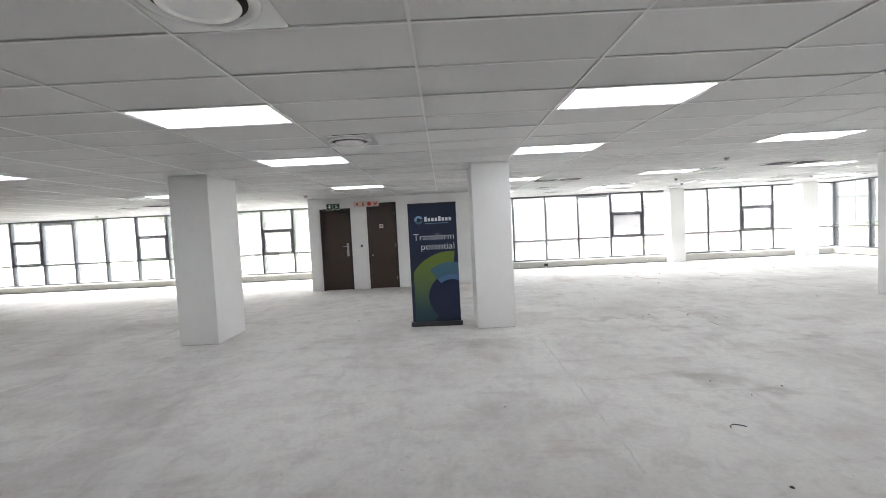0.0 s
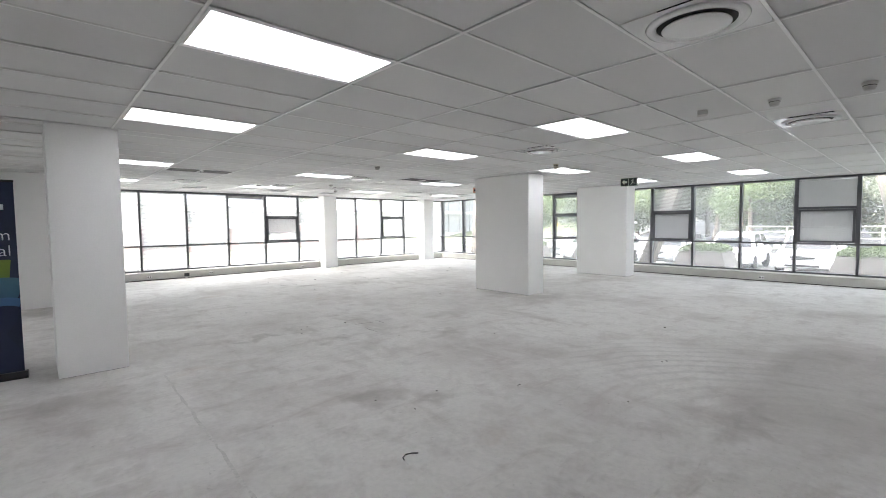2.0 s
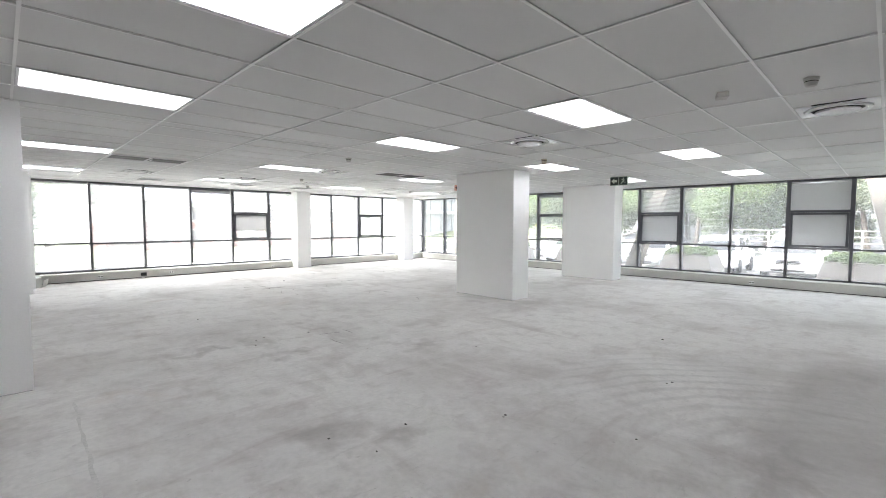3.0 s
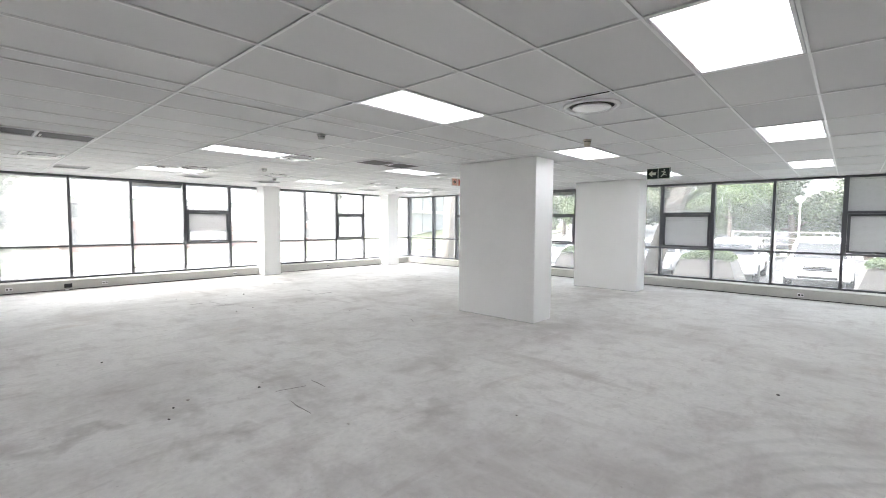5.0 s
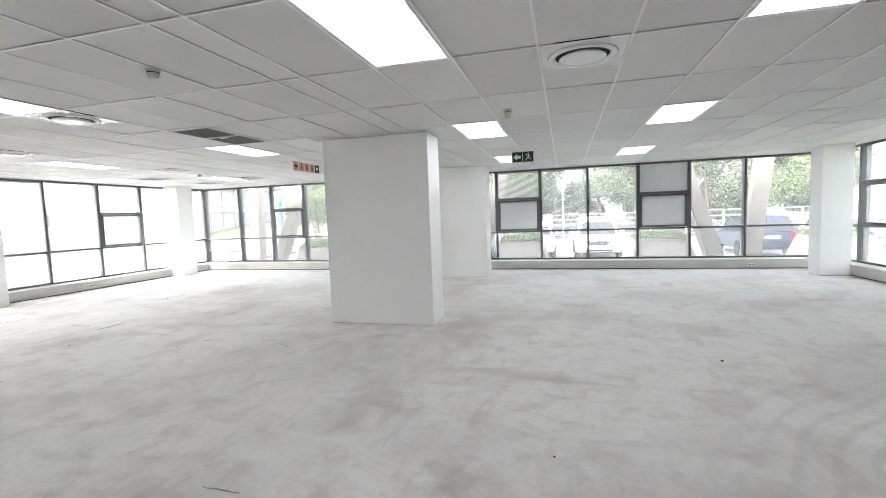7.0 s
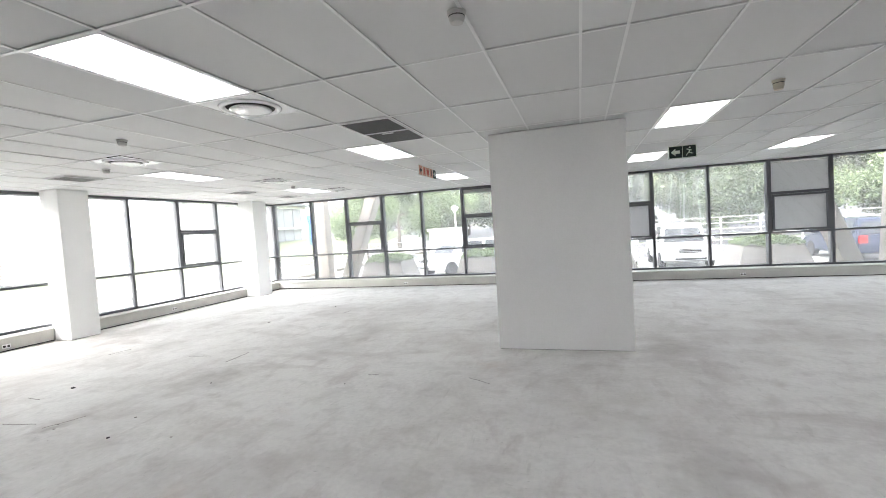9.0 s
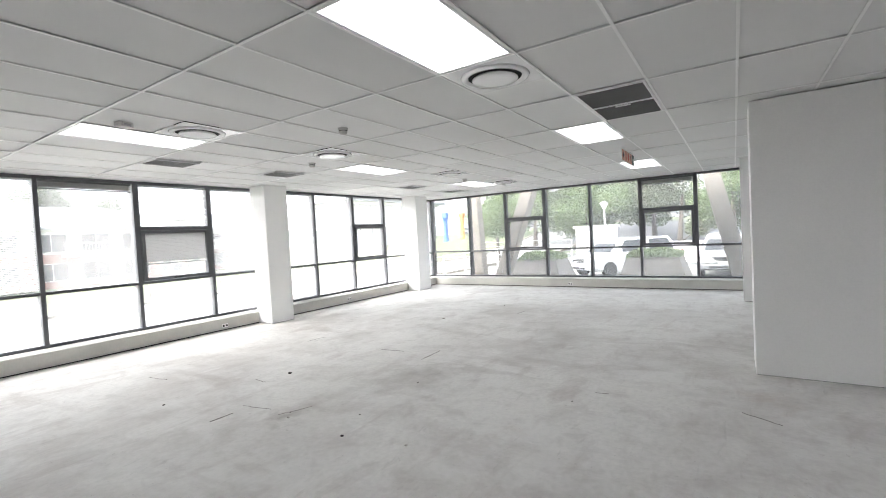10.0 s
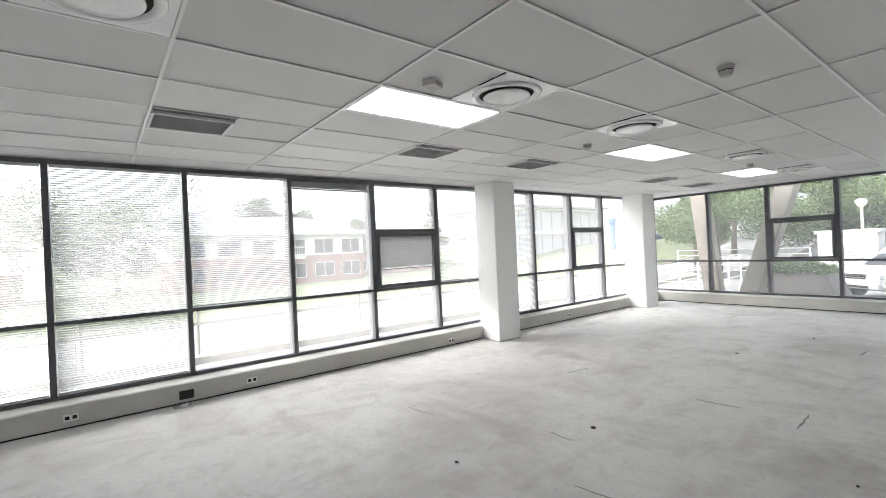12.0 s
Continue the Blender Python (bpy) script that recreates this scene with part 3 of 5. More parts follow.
def diffuser(cx, cy, w, d):
    base = thing("ceiling_diffuser", pose(cx, cy, H), "round white air diffuser on a square ceiling plate", "air diffuser", "round ceiling diffusers")
    bm = bmesh.new()
    n, r = 48, 0.235
    outer, inner = [], []
    for k in range(n):
        a = 2 * math.pi * k / n
        c, s = math.cos(a), math.sin(a)
        q = 1 / max(abs(c) / w, abs(s) / d)
        outer.append(bm.verts.new((c * q, s * q, 0.003)))
        inner.append(bm.verts.new((c * r, s * r, 0.003)))
    for k in range(n):
        bm.faces.new((outer[k], outer[(k + 1) % n], inner[(k + 1) % n], inner[k]))
    part("plate", bm, GLOSS_WHITE, base)
    part("ring", lathe([(0.262, 0.003), (0.256, -0.010), (0.238, -0.018), (0.214, -0.014), (0.204, 0.004)][::-1], 48), GLOSS_WHITE, base, "raised rim", smooth=True)
    # the throat's shade is put into its near-black colour
    part("throat", lathe([(0.203, 0.12), (0.2035, 0.0)], 32), DARK, base, "throat of the diffuser, painted dark as shade")
    part("disc", lathe([(0.001, -0.028), (0.12, -0.029), (0.171, -0.026), (0.177, -0.019), (0.171, -0.012), (0.001, -0.010)][::-1], 40), GLOSS_WHITE, base, "round white centre disc", smooth=True)
    part("stem", tube([(0, 0, -0.012), (0, 0, 0.09)], 0.01), GREY_METAL, base)
    return base


small_cells = {tile_at(*p) for p in SMALL_VENTS}
for (i, j), half in half_cells.items():
    a, b = XS[i] + 0.013, XS[i + 1] - 0.013
    m = (a + b) / 2
    a, b = (a, m) if half == 0 else (m, b)
    if (i, j) in small_cells:
        continue
    diffuser((a + b) / 2, (YS[j] + YS[j + 1]) / 2, (b - a) / 2, (YS[j + 1] - YS[j]) / 2 - 0.013)


VENT_SLAT = material("dark_grey_vent_blade", (0.15, 0.15, 0.148), 0.5, grain=0.1, grain_scale=30)


def ceiling_vent(cx, cy, w, d, slats=14, halves=2, mat=GREY_METAL, label="dark grey slatted return-air grille in the ceiling"):
    base = thing("ceiling_vent", pose(cx, cy, H), label, "air grille", "ceiling grilles")
    f = 0.022
    part("frame", boxes("frame", [(-w, -d, -0.004, w, -d + f, 0.02), (-w, d - f, -0.004, w, d, 0.02), (-w, -d + f, -0.004, -w + f, d - f, 0.02), (w - f, -d + f, -0.004, w, d - f, 0.02)]
                        + ([(-0.015, -d + f, -0.004, 0.015, d - f, 0.02)] if halves == 2 else [])), WHITE_METAL, base)
    if halves == 2:
        part("latch", boxes("latch", [(0.03, -0.07, -0.012, 0.055, 0.07, -0.002)], 0.003), WHITE_METAL, base, "white latch")
    part("backing", boxes("backing", [(-w + f, -d + f, 0.05, w - f, d - f, 0.055)]), DARK if halves == 2 else MESH_GREY, base)
    if halves == 2:                            # blades run across the grille
        step = (2 * w - 2 * f) / 44
        slat = mesh_of("slat", prism([(0.006, 0.0), (0.009, 0.0), (-0.006, 0.020), (-0.009, 0.020)], -d + f, d - f, "y"), VENT_SLAT)
        for k in range(44):
            if abs(k - 21.5) > 1:
                ob = new("slat", slat)
                ob.parent, ob.location = base, (-w + f + step * (k + 0.5), 0, 0.0)
        return base
    step = (2 * d - 2 * f) / slats
    slat = mesh_of("slat", prism([(-0.011, 0.0), (-0.008, 0.0), (0.011, 0.022), (0.008, 0.022)], -w + f, w - f), mat)
    for k in range(slats):
        ob = new("slat", slat)
        ob.parent, ob.location = base, (0, -d + f + step * (k + 0.5), 0.0)
    return base


for i, j in sorted(vent_cells):
    ceiling_vent((XS[i] + XS[i + 1]) / 2, (YS[j] + YS[j + 1]) / 2, (XS[i + 1] - XS[i]) / 2 - 0.013, (YS[j + 1] - YS[j]) / 2 - 0.013)
for i, j in sorted(small_cells):
    a, b = XS[i] + 0.013, XS[i + 1] - 0.013
    m = (a + b) / 2
    a, b = (a, m) if half_cells[(i, j)] == 0 else (m, b)
    ceiling_vent((a + b) / 2, (YS[j] + YS[j + 1]) / 2 + 0.05, (b - a) / 2, 0.23, 30, 1, MESH_GREY, "square grey mesh return-air grille in the ceiling")


# ---- doors of the core ----
RED = material("red_sign_enamel", (0.55, 0.06, 0.035), 0.4, grain=0.05)
PINK = material("faded_pink_sign_board", (0.78, 0.63, 0.57), 0.5)
SALMON = material("faded_salmon_sign_print", (0.66, 0.36, 0.27), 0.5, grain=0.05)
GREEN_SIGN = material("dark_green_sign_enamel", (0.008, 0.026, 0.018), 0.4)
SIGN_WHITE = material("white_sign_print", (0.85, 0.86, 0.82), 0.5)
GLOW_WHITE = material("pale_green_white_sign_print", (0.75, 0.82, 0.70), 0.5)
BEIGE = material("aged_beige_plastic", (0.62, 0.57, 0.45), 0.5, grain=0.1)
RUBBER = material("black_plastic", (0.018, 0.018, 0.02), 0.45)


def door(n, x0, x1, top, hinge_right, plate):
    w = x1 - x0
    base = thing("door_%d" % n, pose(x0, CORE_Y, 0), "closed dark brown wooden door in the core wall", "door", "doors in the core wall", "structure")
    f = 0.055
    part("door_frame", boxes("frame", [(0.001, -0.02, 0, f, 0.199, top - 0.001), (w - f, -0.02, 0, w - 0.001, 0.199, top - 0.001), (f, -0.02, top - f, w - f, 0.199, top - 0.001)]), DOORFRAME, base)
    leaf = part("leaf", boxes("leaf", [(f + 0.004, 0.02, 0.008, w - f - 0.004, 0.062, top - f - 0.004)], 0.002), DOOR, base, "dark brown veneer door leaf")
    hx = w - f - 0.075 if hinge_right is False else f + 0.075
    if plate:
        part("handle_plate", boxes("plate", [(hx - 0.035, 0.012, 1.02, hx + 0.035, 0.0205, 1.42)], 0.003), CHROME, leaf, "brushed steel push plate")
        part("handle", tube([(hx, 0.02, 1.33), (hx, -0.04, 1.33), (hx - 0.03, -0.052, 1.33), (hx - 0.12, -0.052, 1.325)], 0.011, 10), CHROME, leaf, "steel lever handle", smooth=True)
        part("closer", boxes("closer", [(w - 0.36, -0.035, top - f - 0.11, w - 0.12, 0.02, top - f - 0.05), (w - 0.30, -0.04, top - f - 0.05, w - 0.27, 0.0, top - f + 0.03)], 0.004), RUBBER, leaf, "dark overhead door closer")
    else:
        part("lock", lathe([(0.024, 0), (0.024, 0.008), (0.012, 0.012), (0.012, 0.02)], 20), CHROME, leaf, "round steel lock rose")
        bpy.data.objects[leaf.children[-1].name].matrix_basis = pose(f + 0.06, 0.02, 1.02, 90)
        part("door_sign", boxes("sign", [(0.36, 0.0155, 1.83, 0.48, 0.0205, 1.95)], 0.002), SIGN_WHITE, leaf, "small white square door sign")
        part("door_symbol", boxes("symbol", [(0.385, 0.0125, 1.855, 0.455, 0.0158, 1.925)], 0.002), SALMON, leaf, "faded red square symbol")
    for z in (0.3, top / 2, top - 0.35):
        x = f - 0.004 if hinge_right is False else w - f - 0.006
        part("hinge", tube([(x, 0.014, z - 0.05), (x, 0.014, z + 0.05)], 0.007), CHROME, leaf)
    return base


door(1, *DOORS[0], False, True)
door(2, *DOORS[1], True, False)

# intercom plate between the doors
base = thing("access_panel", pose(-2.40, CORE_Y, 1.32), "small white and black access reader on the wall", "access reader")
part("plate", boxes("plate", [(-0.06, -0.012, -0.05, 0.05, 0.0, 0.05)], 0.004), SIGN_WHITE, base)
part("reader", boxes("reader", [(-0.005, -0.022, -0.035, 0.045, -0.012, 0.035)], 0.004), RUBBER, base, "black reader face")


# ---- signs ----
def flat(points, y, bm=None):
    """A thin raised shape facing -y from (x, z) pairs."""
    bm = bm or bmesh.new()
    a = [bm.verts.new((x, y, z)) for x, z in points]
    b = [bm.verts.new((x, y + 0.002, z)) for x, z in points]
    bm.faces.new(a)
    bm.faces.new(b[::-1])
    for i in range(len(a)):
        bm.faces.new((a[i], b[i], b[(i + 1) % len(a)], a[(i + 1) % len(a)]))
    return bm


def arrow(cx, cz, s, turn=0):
    pts = [(-1, 0), (0, 0.9), (0, 0.38), (0.95, 0.38), (0.95, -0.38), (0, -0.38), (0, -0.9)]
    c, k = math.cos(radians(turn)), math.sin(radians(turn))
    return [(cx + s * (x * c - z * k), cz + s * (x * k + z * c)) for x, z in pts]


def slanted(cx, cz, s):
    """Three slanted bars and a dot-like square: the plain stand-in for a pictogram."""
    shapes = []
    for x0, z0, x1, z1, w in ((-0.5, 0.45, 0.35, 0.15, 0.17), (0.1, 0.3, -0.15, -0.25, 0.2), (-0.15, -0.2, 0.55, -0.45, 0.15), (-0.15, -0.2, -0.6, -0.75, 0.15)):
        d = Vector((x1 - x0, z1 - z0)).normalized()
        n = Vector((-d.y, d.x)) * w * 0.5
        shapes.append([(cx + s * (x0 + n.x), cz + s * (z0 + n.y)), (cx + s * (x1 + n.x), cz + s * (z1 + n.y)), (cx + s * (x1 - n.x), cz + s * (z1 - n.y)), (cx + s * (x0 - n.x), cz + s * (z0 - n.y))])
    shapes.append([(cx + s * (0.05 + 0.16 * math.cos(k * 1.047)), cz + s * (0.68 + 0.16 * math.sin(k * 1.047))) for k in range(6)])
    return shapes


def exit_sign(at, w, h, arrow_turn, label):
    """A hanging box sign, dark green, with an arrow and a pictogram; local -y is its face, z0 its top."""
    base = thing("exit_sign", at, label, "exit sign", "emergency signs")
    part("box", boxes("box", [(-w / 2, 0, -h, w / 2, 0.03, 0)], 0.002), GREEN_SIGN, base)
    f = 0.010
    part("rim", boxes("rim", [(-w / 2, -0.003, -f, w / 2, -0.0005, 0), (-w / 2, -0.003, -h, w / 2, -0.0005, -h + f), (-w / 2, -0.003, -h + f, -w / 2 + f, -0.0005, -f),
                              (w / 2 - f, -0.003, -h + f, w / 2, -0.0005, -f), (-f / 2, -0.003, -h + f, f / 2, -0.0005, -f)]), GLOW_WHITE, base)
    part("arrow", flat(arrow(-w / 4, -h / 2, h * 0.33, arrow_turn), -0.0035), GLOW_WHITE, base, "pale arrow")
    bm = bmesh.new()
    for shape in slanted(w / 4, -h / 2, h * 0.42):
        flat(shape, -0.0035, bm)
    part("pictogram", bm, GLOW_WHITE, base, "pale pictogram")
    for x in (-w / 3, w / 3):
        part("hanger", tube([(x, 0.015, 0), (x, 0.015, 0.03)], 0.004), WHITE_METAL, base)
    return base


def fire_sign(at, w, h, squares, label, last_dark=True, back=True):
    """A long white board with red squares, each with a pale shape."""
    base = thing("fire_sign", at, label, "fire sign", "emergency signs")
    part("board", boxes("board", [(-w / 2, 0, -h, w / 2, 0.012, 0)], 0.002), SIGN_WHITE, base)
    step = w / squares
    for k in range(squares):
        x = -w / 2 + step * (k + 0.5)
        dark = last_dark and k == squares - 1
        s = step * 0.42
        sq = part("square", boxes("square", [(x - s, -0.003, -h / 2 - h * 0.42, x + s, -0.0005, -h / 2 + h * 0.42)]), GREEN_SIGN if dark else SALMON, base)
        shape = arrow(x, -h / 2, h * 0.28) if k == 0 else ([(x - 0.02, -h * 0.78), (x + 0.02, -h * 0.78), (x + 0.02, -h * 0.35), (x + 0.008, -h * 0.2), (x - 0.008, -h * 0.2), (x - 0.02, -h * 0.35)] if k % 2 else [(x + h * 0.28 * math.cos(q * 0.524), -h / 2 + h * 0.28 * math.sin(q * 0.524)) for q in range(12)])
        if dark:
            shape = arrow(x, -h / 2, h * 0.28)
        ink, words = (GLOW_WHITE, "pale arrow") if dark else ((RUBBER, "dark symbol") if k in (0, 3) else (RED, "red symbol"))
        part("symbol", flat(shape, -0.0055), ink, sq, words)
    if back:
        for x in (-w / 3, w / 3):
            part("hanger", tube([(x, 0.006, 0), (x, 0.006, 0.04)], 0.004), WHITE_METAL, base)
    return base


exit_sign(pose(11.37, 6.18, H - 0.03, 0, 0, -90), 0.42, 0.21, 0, "hanging dark green exit sign with a pale arrow")
exit_sign(pose(-3.15, 13.38, 2.63, 0, 0, 0), 0.40, 0.19, 90, "dark green exit sign over the door")
fire_sign(pose(10.74, 10.45, H - 0.03, 0, 0, 0), 0.95, 0.19, 5, "hanging red and white fire equipment sign")
white_fire = thing("fire_sign", pose(-2.15, 13.36, 2.655), "faded pink board with four red fire symbols over the door", "fire sign", "emergency signs")
part("board", boxes("board", [(-0.38, 0, -0.17, 0.38, 0.012, 0)], 0.002), PINK, white_fire)
for k, pts in enumerate((arrow(-0.27, -0.085, 0.05, 90), [(-0.11, -0.14), (-0.07, -0.14), (-0.07, -0.06), (-0.085, -0.03), (-0.11, -0.05)],
                         [(0.09 + 0.06 * math.cos(q * 0.524), -0.085 + 0.06 * math.sin(q * 0.524)) for q in range(12)], [(0.22, -0.06), (0.31, -0.06), (0.31, -0.03), (0.33, -0.03), (0.33, -0.09), (0.28, -0.09), (0.28, -0.14), (0.25, -0.14), (0.25, -0.09), (0.22, -0.09)])):
    part("symbol", flat(pts, -0.0025), RED, white_fire, "red fire symbol")
for x in (-0.3, 0.3):
    part("bracket", boxes("bracket", [(x - 0.01, 0.012, -0.03, x + 0.01, 0.19, -0.02)]), WHITE_METAL, white_fire)
for child in [o for o in bpy.data.objects if o.name.startswith("exit_sign") and abs(o.location.x + 3.15) < 0.01]:
    part("bracket", boxes("bracket", [(-0.12, 0.03, -0.03, -0.10, 0.17, -0.02), (0.10, 0.03, -0.03, 0.12, 0.17, -0.02)]), WHITE_METAL, child)


# ---- pull-up banner beside the column ----
def gradient(name, low, high, axis, a, b):
    m = material(name, low, 0.5, grain=0.04, grain_scale=90)
    t = m.node_tree
    co = t.nodes.new("ShaderNodeTexCoord")
    sep = t.nodes.new("ShaderNodeSeparateXYZ")
    r = t.nodes.new("ShaderNodeMapRange")
    r.inputs[1].default_value, r.inputs[2].default_value = a, b
    mix = t.nodes.new("ShaderNodeMix")
    mix.data_type = "RGBA"
    mix.inputs[6].default_value, mix.inputs[7].default_value = (*low, 1), (*high, 1)
    t.links.new(co.outputs["Object"], sep.inputs[0])
    t.links.new(sep.outputs[axis], r.inputs[0])
    t.links.new(r.outputs[0], mix.inputs[0])
    t.links.new(mix.outputs[2], t.nodes["Principled BSDF"].inputs["Base Color"])
    return m


NAVY = material("navy_banner_print", (0.012, 0.020, 0.055), 0.45, grain=0.1, grain_scale=30)
LIME = gradient("green_to_teal_banner_print", (0.022, 0.062, 0.075), (0.16, 0.235, 0.035), "Z", 0.25, 1.25)
STEEL_BLUE = gradient("steel_blue_banner_print", (0.05, 0.12, 0.20), (0.07, 0.16, 0.21), "Z", 0.85, 1.2)
DEEP_BLUE = material("deep_blue_banner_print", (0.013, 0.021, 0.062), 0.45)
PALE_BLUE = material("pale_blue_banner_print", (0.075, 0.16, 0.33), 0.5)
PRINT_WHITE = material("white_banner_print", (0.80, 0.82, 0.85), 0.5)
PRINT_BLUE = material("light_blue_banner_print", (0.25, 0.42, 0.60), 0.5)

BW, BTOP = 0.428, 2.18
banner = thing("pull_up_banner", pose(-0.08, 7.95, 0, 0, 0, -3.0), "navy pull-up banner with white lettering and a green arc", "banner stand")
part("base_case", prism([(-0.06, 0.0), (0.06, 0.0), (0.062, 0.03), (0.03, 0.075), (-0.03, 0.075), (-0.062, 0.03)], -BW - 0.03, BW + 0.03), RUBBER, banner, "black cassette base")
part("sheet", boxes("sheet", [(-BW, -0.004, 0.07, BW, -0.002, BTOP)]), NAVY, banner, "printed navy sheet")
part("top_rail", boxes("rail", [(-BW - 0.004, -0.012, BTOP - 0.012, BW + 0.004, 0.008, BTOP + 0.012)], 0.003), RUBBER, banner)
part("pole", tube([(0, 0.02, 0.07), (0, 0.02, BTOP)], 0.009), CHROME, banner)


def arc_shape(cx, cz, r0, r1, a0, a1, y, x_max=BW - 0.001, z_min=0.085, steps=48):
    """A ring sector on the sheet, cut off at the sheet's edge."""
    bm = bmesh.new()
    rows = []
    for k in range(steps + 1):
        a = radians(a0 + (a1 - a0) * k / steps)
        rows.append([bm.verts.new((max(min(cx + r * math.cos(a), x_max), -x_max), y, max(cz + r * math.sin(a), z_min))) for r in (r0, (r0 * 2 + r1) / 3, (r0 + 2 * r1) / 3, r1)])
    for p, q in zip(rows, rows[1:]):
        for i in range(3):
            bm.faces.new((p[i], p[i + 1], q[i + 1], q[i]))
    return bm


CX, CZ = 0.30, 0.51
part("green_arc", arc_shape(CX, CZ, 0.40, 0.815, 85, 232, -0.0046, x_max=0.372), LIME, banner, "lime to teal arc")
part("blue_disc", arc_shape(CX, CZ, 0.0, 0.42, 55, 300, -0.0052), DEEP_BLUE, banner, "deep blue half disc")
part("blue_sector", arc_shape(CX, CZ, 0.40, 0.62, 74, 128, -0.0058), STEEL_BLUE, banner, "steel blue ring sector")
part("light_sector", arc_shape(CX, CZ, 0.31, 0.40, 68, 128, -0.0058), PALE_BLUE, banner, "lighter blue ring sector")


def lettering(text, size, x, z, y, align="LEFT", bold=0.0):
    cu = bpy.data.curves.new("lettering", "FONT")
    cu.body, cu.size, cu.align_x, cu.extrude, cu.offset = text, size, align, 0.0004, bold
    cu.resolution_u = 4
    ob = new("lettering", cu)
    dg = bpy.context.evaluated_depsgraph_get()
    me = bpy.data.meshes.new_from_object(ob.evaluated_get(dg))
    bpy.data.objects.remove(ob)
    me.materials.clear()
    me.materials.append(PRINT_WHITE)
    ob = new("lettering", me)
    ob.parent = banner
    ob.matrix_basis = pose(x, y, z, 90)
    ob["label"] = "white printed words"
    return ob


lettering("Transform", 0.172, 0.385, 1.535, -0.0048, "RIGHT", -0.0016)
lettering("potential", 0.172, 0.385, 1.365, -0.0048, "RIGHT", -0.0016)
# the trade mark is drawn as plain shapes: a ring in two blues and a bar for its word
part("logo_ring", arc_shape(-0.24, 1.895, 0.035, 0.075, 20, 200, -0.0048), PRINT_BLUE, banner, "light blue half ring")
part("logo_ring", arc_shape(-0.24, 1.895, 0.035, 0.075, 200, 350, -0.0048), STEEL_BLUE, banner, "mid blue half ring")
part("logo_word", boxes("word", [(-0.14 + 0.062 * k, -0.0050, 1.865, -0.14 + 0.062 * k + 0.045, -0.0045, 1.865 + (0.085 if k in (0, 4) else 0.06)) for k in range(8)], 0.0), PRINT_WHITE, banner, "white word as plain bars")
part("strapline", boxes("line", [(-0.13, -0.0050, 1.825, 0.28, -0.0045, 1.833)]), PRINT_BLUE, banner, "thin pale line of small print")


# ---- ceiling fittings ----
def detector(x, y, label="small white round smoke detector on the ceiling", mat=None, tall=0.045):
    base = thing("smoke_detector", pose(x, y, H + 0.006), label, "smoke detector", "ceiling detectors")
    part("base", lathe([(0.052, 0.0), (0.052, -0.014), (0.048, -0.018)][::-1], 28), mat or DETECTOR, base, smooth=False)
    part("head", lathe([(0.044, -0.018), (0.044, -0.018 - tall * 0.5), (0.034, -0.018 - tall), (0.012, -0.022 - tall)][::-1], 28), mat or DETECTOR, base)
    part("vent_ring", lathe([(0.0447, -0.026), (0.0447, -0.032)][::-1], 28), DARK, base, "dark slot round the head")
    return base


for x, y in ((5.61, 1.51), (5.62, 2.15), (5.48, 8.45), (6.69, 12.54), (7.85, 14.40), (11.62, 13.94), (13.06, 13.70), (-3.57, 12.12), (-12.4, 16.2)):
    detector(x, y)
detector(7.98, 6.05, "beige round alarm sounder on the ceiling", BEIGE, 0.07)
for x, y in ((5.60, 2.75), (5.13, 13.77)):
    base = thing("ceiling_sensor", pose(x, y, H + 0.006, 0, 0, 20), "small flat grey sensor box on the ceiling", "ceiling sensor", "ceiling sensors")
    part("box", boxes("box", [(-0.06, -0.045, -0.045, 0.06, 0.045, 0.0)], 0.006), DETECTOR, base)
    part("lens", boxes("lens", [(-0.035, -0.047, -0.035, 0.035, -0.044, -0.012)], 0.001), GREY_METAL, base, "dark sensor window")

# ---- sockets and damage along the skirting ducts ----
FACE = 0.3045
for x, z in ((3.02, 0.115), (4.77, 0.118), (8.0, 0.09), (11.3, 0.11)):
    socket_box(pose(x, NORTH - FACE, z))
for y, z in ((12.88, 0.09), (0.97, 0.10), (4.2, 0.10)):
    socket_box(pose(EAST - FACE, y, z, 0, 0, -90))
for x in (-14.6, -7.3):
    socket_box(pose(x, NORTH - FACE, 0.11))
base = thing("broken_socket", pose(4.05, NORTH - FACE, 0.10), "torn open socket hole with its cover lying below", "socket")
# no opening is cut: a black plate imitates the shaded inside
part("hole", boxes("hole", [(-0.075, -0.003, -0.045, 0.075, 0.0, 0.055)]), DARK, base, "black plate painted as the dark of an open hole")
part("lip", boxes("lip", [(-0.085, -0.006, -0.055, -0.075, 0.0, 0.065), (0.075, -0.006, -0.055, 0.085, 0.0, 0.065)]), DUCT, base)
base = thing("socket_cover", pose(3.99, NORTH - FACE - 0.07, 0.004, 0, 0, 14), "loose grey cover plate lying on the floor", "cover plate")
part("plate", boxes("plate", [(-0.085, -0.05, 0, 0.085, 0.05, 0.012)], 0.003), GREY_METAL, base)
part("tab", boxes("tab", [(-0.03, -0.08, 0.0, 0.04, -0.05, 0.03)], 0.003), WHITE_METAL, base)

